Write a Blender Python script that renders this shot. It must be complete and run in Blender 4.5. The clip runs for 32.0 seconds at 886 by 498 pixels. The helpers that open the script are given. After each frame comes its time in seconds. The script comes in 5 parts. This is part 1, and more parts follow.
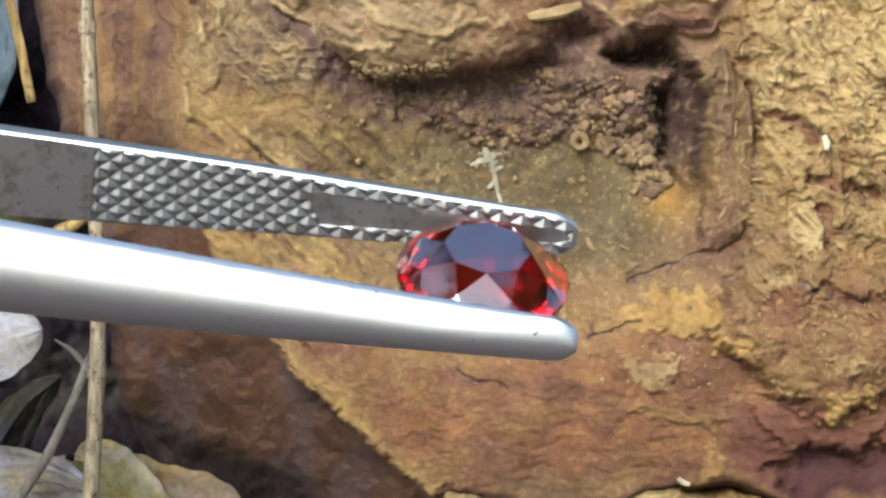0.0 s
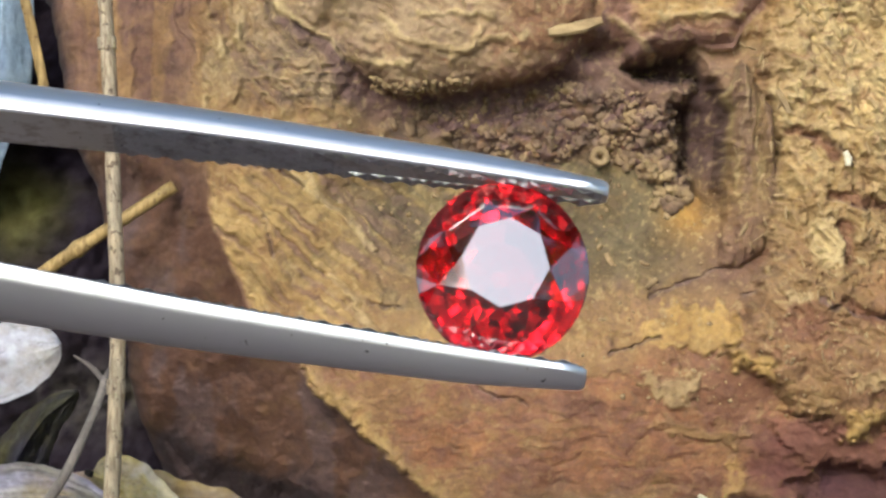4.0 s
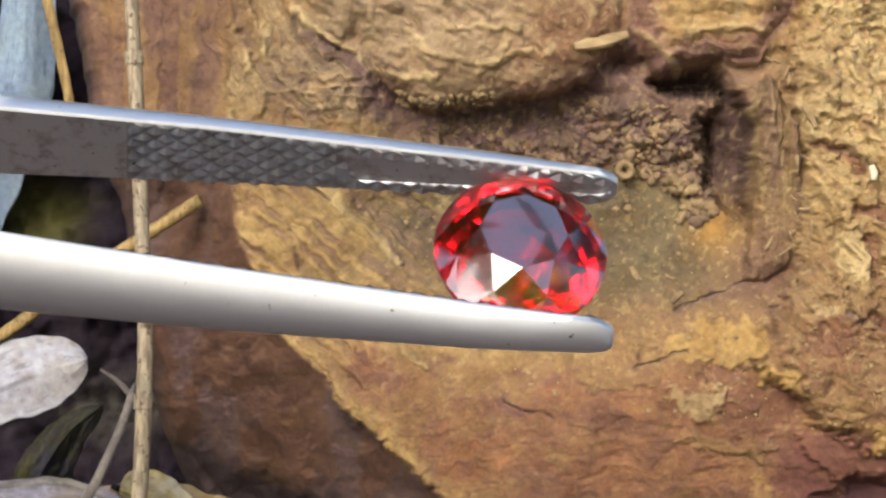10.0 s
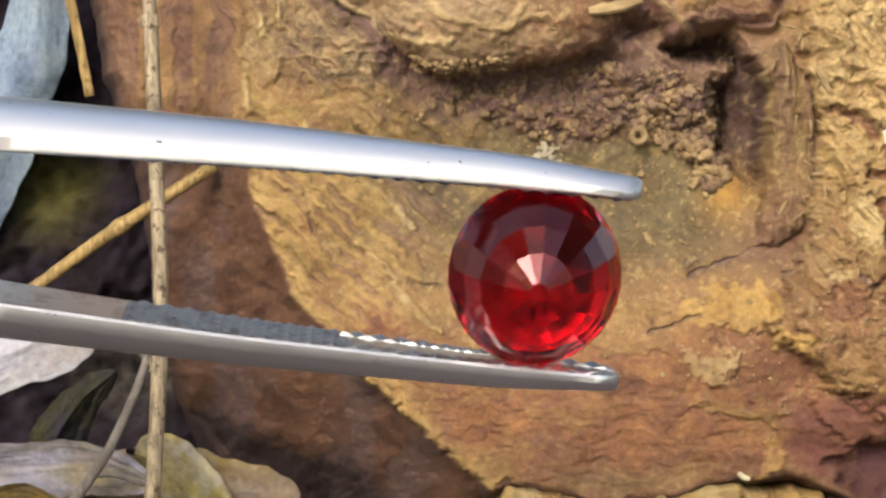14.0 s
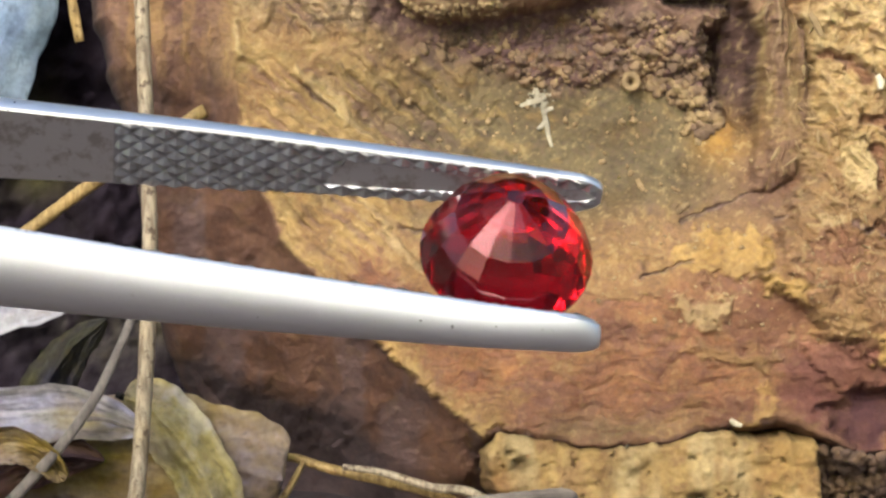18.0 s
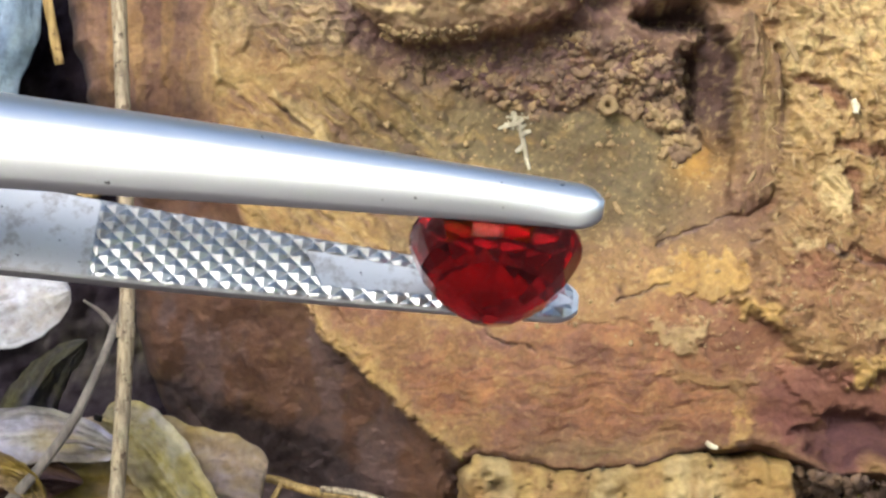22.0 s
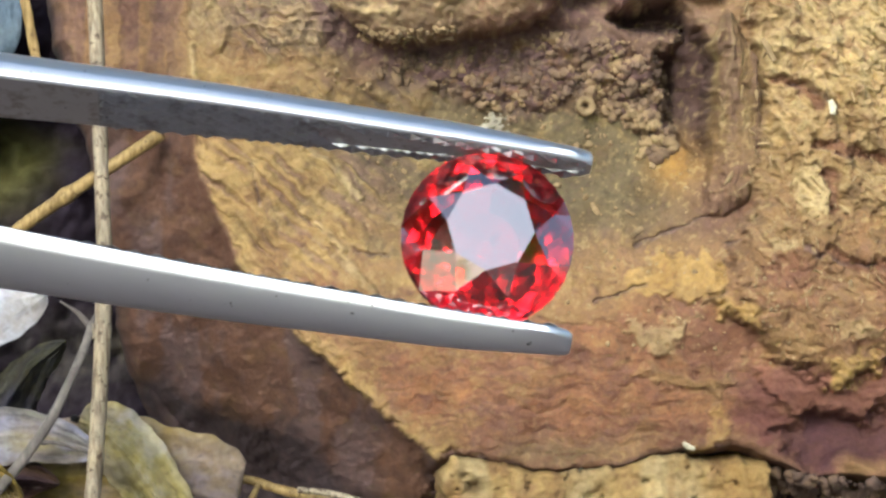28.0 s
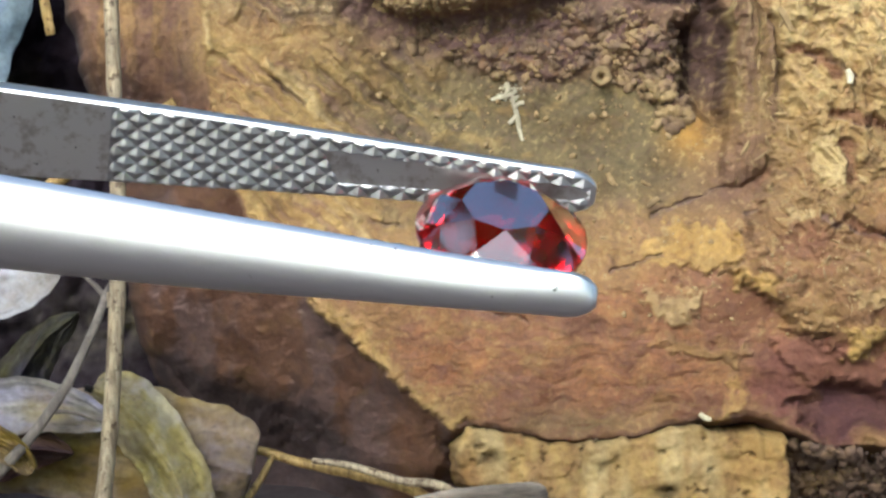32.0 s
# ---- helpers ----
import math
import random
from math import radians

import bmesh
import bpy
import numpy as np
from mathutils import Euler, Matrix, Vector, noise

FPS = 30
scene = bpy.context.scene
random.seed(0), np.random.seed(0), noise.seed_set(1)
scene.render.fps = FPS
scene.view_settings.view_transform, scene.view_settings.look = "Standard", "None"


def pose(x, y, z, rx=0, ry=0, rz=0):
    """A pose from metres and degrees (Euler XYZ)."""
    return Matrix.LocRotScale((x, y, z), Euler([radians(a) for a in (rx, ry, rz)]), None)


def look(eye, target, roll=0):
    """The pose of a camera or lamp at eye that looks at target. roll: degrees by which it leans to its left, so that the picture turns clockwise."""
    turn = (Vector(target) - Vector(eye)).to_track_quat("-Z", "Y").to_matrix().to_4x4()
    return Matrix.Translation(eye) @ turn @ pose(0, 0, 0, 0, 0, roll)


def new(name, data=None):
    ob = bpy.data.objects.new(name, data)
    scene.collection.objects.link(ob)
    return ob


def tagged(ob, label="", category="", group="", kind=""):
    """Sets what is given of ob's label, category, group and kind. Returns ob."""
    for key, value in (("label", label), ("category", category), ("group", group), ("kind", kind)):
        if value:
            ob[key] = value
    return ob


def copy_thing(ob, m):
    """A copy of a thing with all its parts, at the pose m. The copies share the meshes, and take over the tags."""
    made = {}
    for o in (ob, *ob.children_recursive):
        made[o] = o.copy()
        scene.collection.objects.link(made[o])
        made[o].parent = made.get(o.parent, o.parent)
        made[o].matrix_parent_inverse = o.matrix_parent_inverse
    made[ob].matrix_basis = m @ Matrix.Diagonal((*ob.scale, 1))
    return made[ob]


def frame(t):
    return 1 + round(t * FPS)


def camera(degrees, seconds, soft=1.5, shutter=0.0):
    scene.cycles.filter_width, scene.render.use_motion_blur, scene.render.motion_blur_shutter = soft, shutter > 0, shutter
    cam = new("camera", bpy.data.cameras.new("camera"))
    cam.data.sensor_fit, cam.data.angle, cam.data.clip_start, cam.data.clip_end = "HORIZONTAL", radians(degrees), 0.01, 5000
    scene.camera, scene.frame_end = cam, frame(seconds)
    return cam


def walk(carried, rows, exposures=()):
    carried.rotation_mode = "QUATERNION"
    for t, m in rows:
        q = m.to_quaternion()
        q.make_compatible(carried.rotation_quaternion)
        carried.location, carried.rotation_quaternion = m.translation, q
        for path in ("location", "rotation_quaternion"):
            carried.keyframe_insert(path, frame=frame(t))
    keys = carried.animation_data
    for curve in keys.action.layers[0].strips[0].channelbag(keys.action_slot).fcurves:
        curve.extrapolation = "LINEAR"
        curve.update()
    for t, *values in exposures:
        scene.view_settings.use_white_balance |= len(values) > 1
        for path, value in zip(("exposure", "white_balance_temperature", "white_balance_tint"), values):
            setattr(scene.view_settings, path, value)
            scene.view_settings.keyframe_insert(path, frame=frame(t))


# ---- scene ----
# Camera, in millimetres of the wood's own plane: u right, v up, d towards the camera.
PITCH = radians(12)
BASE_H = 22.0
TO_WORLD = Matrix((
    (0.001, 0, 0, 0),
    (0, 0.001 * math.sin(PITCH), -0.001 * math.cos(PITCH), 0),
    (0, 0.001 * math.cos(PITCH), 0.001 * math.sin(PITCH), 0.001 * BASE_H),
    (0, 0, 0, 1)))
TURN = Matrix(((1, 0, 0), (0, math.sin(PITCH), -math.cos(PITCH)), (0, math.cos(PITCH), math.sin(PITCH)))).to_4x4()


def world(u, v, d):
    return TO_WORLD @ Vector((u, v, d))


CAMERA_ROWS = [
    (0, 2.067, -1.753, 150.26, -0.04),
    (0.5, 2.534, -1.233, 150.35, -0.03),
    (1, 2.269, -1.107, 150.33, -0.02),
    (1.5, 2.054, -1.219, 150.27, 0.00),
    (2, 1.588, -1.380, 150.17, 0.01),
    (2.5, 1.297, -1.179, 150.00, 0.01),
    (4.5, 0.835, -0.701, 149.82, 0.02),
    (5, 0.504, -0.394, 149.83, 0.03),
    (5.5, 0.041, -0.361, 149.79, 0.02),
    (6, -0.074, -0.300, 149.75, 0.03),
    (6.5, 0.112, 0.007, 149.69, 0.03),
    (7, 0.027, 0.291, 149.73, 0.02),
    (7.5, -0.107, 0.383, 149.80, 0.02),
    (8, -0.049, 0.428, 149.94, 0.01),
    (8.5, 0.137, 0.123, 149.99, 0.02),
    (9, 0.000, -0.000, 149.99, 0.01),
    (9.5, -0.189, -0.090, 149.93, 0.01),
    (10, -0.386, -0.170, 149.86, 0.00),
    (10.5, -0.611, -0.203, 149.82, -0.01),
    (11, -1.141, -0.032, 149.84, -0.01),
    (11.5, -0.800, -0.201, 149.89, -0.00),
    (12, -0.863, -0.426, 149.99, 0.00),
    (12.5, -0.824, -1.184, 150.05, -0.00),
    (13, -1.390, -1.784, 150.03, 0.00),
    (13.5, -1.539, -2.087, 150.08, 0.01),
    (14, -1.151, -2.065, 150.16, 0.01),
    (14.5, -0.886, -2.608, 150.09, 0.01),
    (16.5, -0.451, -4.547, 149.82, 0.00),
    (17, -0.462, -4.513, 149.60, 0.00),
    (17.5, -0.811, -5.010, 149.52, 0.04),
    (18, -0.666, -4.990, 149.51, 0.08),
    (18.5, -0.284, -5.089, 149.67, 0.12),
    (19, -0.211, -4.998, 149.79, 0.13),
    (19.5, 0.109, -4.864, 149.90, 0.13),
    (20, 0.170, -4.782, 150.02, 0.13),
    (20.5, 0.423, -4.323, 150.10, 0.13),
    (21, 0.426, -3.968, 150.21, 0.14),
    (21.5, 0.404, -3.905, 150.22, 0.15),
    (22, 0.540, -3.759, 150.21, 0.15),
    (22.5, 0.750, -3.481, 150.23, 0.16),
    (23, 1.065, -3.316, 150.24, 0.16),
    (23.5, 1.391, -3.465, 150.28, 0.18),
    (24, 1.676, -3.721, 150.27, 0.18),
    (24.5, 1.671, -4.036, 150.23, 0.15),
    (25, 1.784, -4.230, 150.25, 0.16),
    (25.5, 1.584, -4.410, 150.31, 0.19),
    (27.5, 1.838, -3.746, 150.36, 0.18),
    (28, 1.766, -3.711, 150.24, 0.14),
    (28.5, 1.668, -3.844, 150.07, 0.10),
    (29, 1.360, -4.117, 149.91, 0.08),
    (29.5, 1.146, -4.411, 149.82, 0.05),
    (30, 1.105, -4.489, 149.74, 0.05),
    (30.5, 1.486, -4.295, 149.65, 0.04),
    (31, 1.450, -4.466, 149.48, 0.08),
    (31.5, 1.439, -5.079, 149.49, 0.11),
    (32, 0.948, -5.323, 149.58, 0.18),
]
cam = camera(18.0, 32.0, soft=2.6)
path = []
for t, cu, cv, cd, roll in CAMERA_ROWS:
    path.append((t, Matrix.Translation(world(cu, cv, cd)) @ TURN @ pose(0, 0, 0, 0, 0, roll)))
walk(cam, path, exposures=[(0.0, 1.56, 5500, 5), (8.0, 1.55, 5700, 11), (14.0, 1.58, 6230, 12), (20.0, 1.78, 5650, 8), (22.5, 1.71, 5620, 8), (24.0, 1.51, 5800, 10), (25.5, 1.8, 5650, 7), (28.0, 1.70, 5400, 5), (32.0, 1.65, 5400, 4)])

# ---- light ----
sky_world = bpy.data.worlds.new("overcast_sky")
scene.world = sky_world
sky_world.use_nodes = True
wn = sky_world.node_tree
sky = wn.nodes.new("ShaderNodeTexSky")
sky.sky_type = "NISHITA"
sky.sun_disc = False
sky.sun_elevation = radians(40)
sky.sun_rotation = radians(205)
sky.dust_density = 7.0
sky.air_density = 1.25
back = wn.nodes["Background"]
back.inputs["Strength"].default_value = 0.15
wn.links.new(sky.outputs[0], back.inputs[0])
sun = new("sun", bpy.data.lights.new("sun", "SUN"))
sun.data.energy = 0.4
sun.data.angle = radians(35)
sun.data.color = (1.0, 0.97, 0.93)
SUN_FROM = Vector((-0.36, -0.78, 0.72))
sun.matrix_world = look(SUN_FROM, (0, 0, 0))

# ---- materials ----


def nodes_of(name):
    m = bpy.data.materials.new(name)
    m.use_nodes = True
    nt = m.node_tree
    return m, nt, nt.nodes["Principled BSDF"]


def add(nt, kind, **vals):
    n = nt.nodes.new(kind)
    for k, v in vals.items():
        n.inputs[k].default_value = v
    return n


def coords(nt):
    return nt.nodes.new("ShaderNodeTexCoord").outputs["Object"]


def ramp(nt, source, stops):
    r = nt.nodes.new("ShaderNodeValToRGB")
    e = r.color_ramp.elements
    e[0].position, e[0].color = stops[0][0], (*stops[0][1], 1)
    e[1].position, e[1].color = stops[-1][0], (*stops[-1][1], 1)
    for p, c in stops[1:-1]:
        x = e.new(p)
        x.color = (*c, 1)
    nt.links.new(source, r.inputs[0])
    return r.outputs[0]


def bump(nt, bsdf, source, strength, distance):
    b = add(nt, "ShaderNodeBump", Strength=strength, Distance=distance)
    nt.links.new(source, b.inputs["Height"])
    nt.links.new(b.outputs[0], bsdf.inputs["Normal"])
    return b


def mixed(nt, kind, fac, a, b):
    m = nt.nodes.new("ShaderNodeMix")
    m.data_type, m.blend_type = "RGBA", kind
    if isinstance(fac, float):
        m.inputs[0].default_value = fac
    else:
        nt.links.new(fac, m.inputs[0])
    nt.links.new(a, m.inputs[6])
    nt.links.new(b, m.inputs[7])
    return m.outputs[2]


def wood_material(name, rough=0.85, grain=2600.0, gloss=0.25):
    """Weathered wood whose pigment comes from the mesh, with grain, pores and stains."""
    m, nt, b = nodes_of(name)
    at = nt.nodes.new("ShaderNodeAttribute")
    at.attribute_name = "pigment"
    c = coords(nt)
    n1 = add(nt, "ShaderNodeTexNoise", Scale=grain, Detail=8.0, Roughness=0.7)
    nt.links.new(c, n1.inputs["Vector"])
    tone = ramp(nt, n1.outputs[0], [(0.28, (0.72, 0.68, 0.66)), (0.5, (0.98, 0.97, 0.96)), (0.72, (1.2, 1.18, 1.14))])
    col = mixed(nt, "MULTIPLY", 1.0, at.outputs["Color"], tone)
    n2 = add(nt, "ShaderNodeTexNoise", Scale=420.0, Detail=5.0, Roughness=0.6)
    nt.links.new(c, n2.inputs["Vector"])
    tone2 = ramp(nt, n2.outputs[0], [(0.3, (0.72, 0.66, 0.6)), (0.55, (1.0, 1.0, 1.0)), (0.75, (1.16, 1.12, 1.0))])
    col = mixed(nt, "MULTIPLY", 1.0, col, tone2)
    nt.links.new(col, b.inputs["Base Color"])
    b.inputs["Roughness"].default_value = rough
    b.inputs["Specular IOR Level"].default_value = gloss
    n3 = add(nt, "ShaderNodeTexNoise", Scale=grain * 1.3, Detail=6.0, Roughness=0.75)
    nt.links.new(c, n3.inputs["Vector"])
    bump(nt, b, n3.outputs[0], 0.2, 0.0003)
    return m


def plain_noise_material(name, dark, light, scale=900.0, rough=0.7, relief=0.0002, stretch=(1, 1, 1), middle=None, spec=0.3):
    m, nt, b = nodes_of(name)
    c = coords(nt)
    mp = nt.nodes.new("ShaderNodeMapping")
    mp.inputs["Scale"].default_value = stretch
    nt.links.new(c, mp.inputs["Vector"])
    n1 = add(nt, "ShaderNodeTexNoise", Scale=scale, Detail=8.0, Roughness=0.65)
    nt.links.new(mp.outputs[0], n1.inputs["Vector"])
    stops = [(0.3, dark), (0.7, light)] if middle is None else [(0.3, dark), (0.5, middle), (0.7, light)]
    col = ramp(nt, n1.outputs[0], stops)
    n2 = add(nt, "ShaderNodeTexNoise", Scale=scale * 0.22, Detail=4.0)
    nt.links.new(c, n2.inputs["Vector"])
    tone = ramp(nt, n2.outputs[0], [(0.3, (0.65, 0.62, 0.6)), (0.7, (1.2, 1.18, 1.1))])
    nt.links.new(mixed(nt, "MULTIPLY", 1.0, col, tone), b.inputs["Base Color"])
    b.inputs["Roughness"].default_value = rough
    b.inputs["Specular IOR Level"].default_value = spec
    bump(nt, b, n1.outputs[0], 0.6, relief)
    return m


def straw_material(name, dark, light, fleck):
    """Dry straw: lengthwise fibres, weathered grey patches and dark flecks."""
    m, nt, b = nodes_of(name)
    c = coords(nt)
    mp = nt.nodes.new("ShaderNodeMapping")
    mp.inputs["Scale"].default_value = (1, 1, 0.06)
    nt.links.new(c, mp.inputs["Vector"])
    fib = add(nt, "ShaderNodeTexNoise", Scale=4200.0, Detail=5.0, Roughness=0.6)
    nt.links.new(mp.outputs[0], fib.inputs["Vector"])
    col = ramp(nt, fib.outputs[0], [(0.35, dark), (0.62, light)])
    n2 = add(nt, "ShaderNodeTexNoise", Scale=500.0, Detail=6.0, Roughness=0.7)
    nt.links.new(c, n2.inputs["Vector"])
    tone = ramp(nt, n2.outputs[0], [(0.3, (0.6, 0.57, 0.56)), (0.5, (1, 1, 1)), (0.7, (1.25, 1.2, 1.1))])
    col = mixed(nt, "MULTIPLY", 1.0, col, tone)
    n3 = add(nt, "ShaderNodeTexNoise", Scale=2600.0, Detail=3.0, Roughness=0.5)
    nt.links.new(c, n3.inputs["Vector"])
    dots = ramp(nt, n3.outputs[0], [(0.34, fleck), (0.40, (1, 1, 1))])
    nt.links.new(mixed(nt, "MULTIPLY", 1.0, col, dots), b.inputs["Base Color"])
    b.inputs["Roughness"].default_value = 0.6
    b.inputs["Specular IOR Level"].default_value = 0.3
    bump(nt, b, fib.outputs[0], 0.5, 0.00015)
    return m


def steel_material(name, base, rough, scratch=0.03, grime=(0.29, 0.345)):
    m, nt, b = nodes_of(name)
    c = coords(nt)
    mp = nt.nodes.new("ShaderNodeMapping")
    mp.inputs["Scale"].default_value = (0.2, 1, 1)
    nt.links.new(c, mp.inputs["Vector"])
    brush = add(nt, "ShaderNodeTexNoise", Scale=9000.0, Detail=4.0)
    nt.links.new(mp.outputs[0], brush.inputs["Vector"])
    spot = add(nt, "ShaderNodeTexNoise", Scale=900.0, Detail=7.0, Roughness=0.7)
    nt.links.new(c, spot.inputs["Vector"])
    dirt = ramp(nt, spot.outputs[0], [(grime[0], (0.66, 0.62, 0.59)), (grime[1], (1, 1, 1))])
    rgb = nt.nodes.new("ShaderNodeRGB")
    rgb.outputs[0].default_value = (*base, 1)
    pit = add(nt, "ShaderNodeTexNoise", Scale=2600.0, Detail=2.0, Roughness=0.5)
    nt.links.new(c, pit.inputs["Vector"])
    specks = ramp(nt, pit.outputs[0], [(0.235, (0.16, 0.16, 0.17)), (0.275, (1, 1, 1))])
    stained = mixed(nt, "MULTIPLY", 1.0, rgb.outputs[0], dirt)
    nt.links.new(mixed(nt, "MULTIPLY", 1.0, stained, specks), b.inputs["Base Color"])
    b.inputs["Metallic"].default_value = 1.0
    rr = ramp(nt, brush.outputs[0], [(0.3, (rough * 0.92,) * 3), (0.7, (rough * 1.08,) * 3)])
    nt.links.new(rr, b.inputs["Roughness"])
    bump(nt, b, brush.outputs[0], scratch, 0.00003)
    return m


WOOD = wood_material("rotten_wood")
BLOCK_WOOD = wood_material("pitted_wood", grain=2000.0)
CRUMB = plain_noise_material("soil_crumb", (0.088, 0.060, 0.054), (0.31, 0.225, 0.115), 420.0, 0.95, 0.0004, middle=(0.162, 0.113, 0.072))
SOIL = wood_material("leafy_soil", rough=1.0, grain=700.0, gloss=0.0)
DARK_CRUMB = plain_noise_material("dark_crumb", (0.036, 0.026, 0.026), (0.19, 0.125, 0.065), 300.0, 0.95, 0.0004, middle=(0.082, 0.054, 0.040))
STRAW = straw_material("dry_straw", (0.16, 0.105, 0.032), (0.31, 0.22, 0.085), (0.5, 0.45, 0.4))
PALE_STRAW = straw_material("bleached_straw", (0.145, 0.11, 0.07), (0.34, 0.29, 0.20), (0.35, 0.3, 0.28))
GREY_TWIG = plain_noise_material("grey_twig", (0.07, 0.064, 0.062), (0.20, 0.18, 0.165), 1800.0, 0.8, 0.0002, (1, 1, 0.2))
GREY_BARK = plain_noise_material("grey_bark", (0.05, 0.045, 0.045), (0.28, 0.25, 0.22), 1500.0, 0.9, 0.0004, (0.2, 1, 1))
MOULD = plain_noise_material("white_mould", (0.27, 0.25, 0.18), (0.50, 0.48, 0.38), 2500.0, 0.9, 0.0001)
CHIP = plain_noise_material("pale_chip", (0.17, 0.12, 0.06), (0.33, 0.25, 0.135), 1600.0, 0.85, 0.0002, (0.3, 1, 1))
STEEL = steel_material("satin_steel", (0.63, 0.65, 0.68), 0.43)
STAINED_STEEL = steel_material("stained_steel", (0.62, 0.625, 0.63), 0.42, grime=(0.38, 0.50))
JAW = steel_material("knurled_steel", (0.45, 0.465, 0.485), 0.43, grime=(0.38, 0.52))


def gem_material(name, rough, coat, ior, red, shine=0.5, tint=(1.0, 1.0, 1.0)):
    m, nt, b = nodes_of(name)
    b.inputs["Base Color"].default_value = (red, red * 0.0035, red * 0.012, 1)
    b.inputs["Roughness"].default_value = rough
    b.inputs["IOR"].default_value = ior
    b.inputs["Specular IOR Level"].default_value = shine
    b.inputs["Specular Tint"].default_value = (*tint, 1)
    b.inputs["Coat Weight"].default_value = coat
    b.inputs["Coat Roughness"].default_value = 0.055
    b.inputs["Coat IOR"].default_value = 2.0
    b.inputs["Transmission Weight"].default_value = 1.0
    return m


GEM_CROWN = gem_material("faceted_gemstone", 0.03, 0.45, 1.76, 0.38)
GEM_TOP = gem_material("polished_gemstone", 0.0, 1.0, 1.78, 0.38)
GEM_BELOW = gem_material("brushed_gemstone", 0.09, 0.0, 1.68, 0.27, 0.3, (0.85, 0.42, 0.44))

# ---- mesh helpers ----
U = 150.0 / 4950.0


def part(name, bm, material, parent, label=""):
    me = bpy.data.meshes.new(name)
    bm.normal_update()
    bm.to_mesh(me)
    bm.free()
    me.materials.append(material)
    ob = new(name, me)
    ob.parent = parent
    if label:
        tagged(ob, label)
    return ob


def empty(name, where):
    ob = new(name)
    ob.empty_display_size = 0.002
    ob.matrix_world = where
    return ob


def smooth(me):
    me.polygons.foreach_set("use_smooth", np.ones(len(me.polygons), bool))


def grid_mesh(name, P, colour=None, keep=None, flip=False):
    """A mesh from an n x m array of points; keep: which cells stay."""
    n, m = P.shape[:2]
    idx = np.arange(n * m).reshape(n, m)
    q = np.stack([idx[:-1, :-1], idx[:-1, 1:], idx[1:, 1:], idx[1:, :-1]], -1).reshape(-1, 4)
    if flip:
        q = q[:, ::-1]
    if keep is not None:
        q = q[keep.reshape(-1)]
    me = bpy.data.meshes.new(name)
    me.vertices.add(n * m)
    me.vertices.foreach_set("co", P.reshape(-1).astype(np.float32))
    me.loops.add(q.size)
    me.loops.foreach_set("vertex_index", q.reshape(-1).astype(np.int32))
    me.polygons.add(len(q))
    me.polygons.foreach_set("loop_start", (np.arange(len(q)) * 4).astype(np.int32))
    me.update(calc_edges=True)
    smooth(me)
    if colour is not None:
        a = me.color_attributes.new("pigment", "FLOAT_COLOR", "POINT")
        rgba = np.ones((n * m, 4), np.float32)
        rgba[:, :3] = colour.reshape(-1, 3)
        a.data.foreach_set("color", rgba.reshape(-1))
    return me


def lattice(ix, iy, seed):
    h = (ix * 374761393 + iy * 668265263 + seed * 982451653) & 0xFFFFFFFF
    h = ((h ^ (h >> 13)) * 1274126177) & 0xFFFFFFFF
    return ((h ^ (h >> 16)) & 0xFFFF) / 65535.0


def vnoise(x, y, seed):
    ix, iy = np.floor(x).astype(np.int64), np.floor(y).astype(np.int64)
    fx, fy = x - ix, y - iy
    fx, fy = fx * fx * fx * (fx * (6 * fx - 15) + 10), fy * fy * fy * (fy * (6 * fy - 15) + 10)
    a, b = lattice(ix, iy, seed), lattice(ix + 1, iy, seed)
    c, d = lattice(ix, iy + 1, seed), lattice(ix + 1, iy + 1, seed)
    return (a + (b - a) * fx) + ((c + (d - c) * fx) - (a + (b - a) * fx)) * fy


def fbm(x, y, seed, octaves=5, gain=0.5):
    """Fractal noise, about -1 to 1."""
    s, amp, tot = 0.0, 1.0, 0.0
    ca, sa = math.cos(0.6), math.sin(0.6)
    for k in range(octaves):
        s = s + amp * (2 * vnoise(x, y, seed + 17 * k) - 1)
        tot += amp
        amp *= gain
        x, y = (ca * x - sa * y) * 2.03 + 7.1, (sa * x + ca * y) * 2.03 - 3.7
    return s / tot * 1.6


def ridged(x, y, seed, octaves=4):
    s, amp, tot = 0.0, 1.0, 0.0
    for k in range(octaves):
        s = s + amp * (1 - 2 * np.abs(2 * vnoise(x, y, seed + 31 * k) - 1))
        tot += amp
        amp *= 0.55
        x, y = x * 2.1 + 3.3, y * 2.1 + 9.1
    return s / tot


def cells(x, y, seed):
    """Nearest and second distance to scattered points, and a random value of the nearest."""
    ix, iy = np.floor(x).astype(np.int64), np.floor(y).astype(np.int64)
    d1, d2, pick = np.full(x.shape, 9.0), np.full(x.shape, 9.0), np.zeros(x.shape)
    for ox in (-1, 0, 1):
        for oy in (-1, 0, 1):
            cx, cy = ix + ox, iy + oy
            d = np.hypot(cx + lattice(cx, cy, seed) - x, cy + lattice(cx, cy, seed + 5) - y)
            first = d < d1
            d2 = np.where(first, d1, np.minimum(d2, d))
            pick = np.where(first, lattice(cx, cy, seed + 9), pick)
            d1 = np.where(first, d, d1)
    return d1, d2, pick


def step(a, b, x):
    k = np.clip((x - a) / (b - a), 0, 1)
    return k * k * (3 - 2 * k)


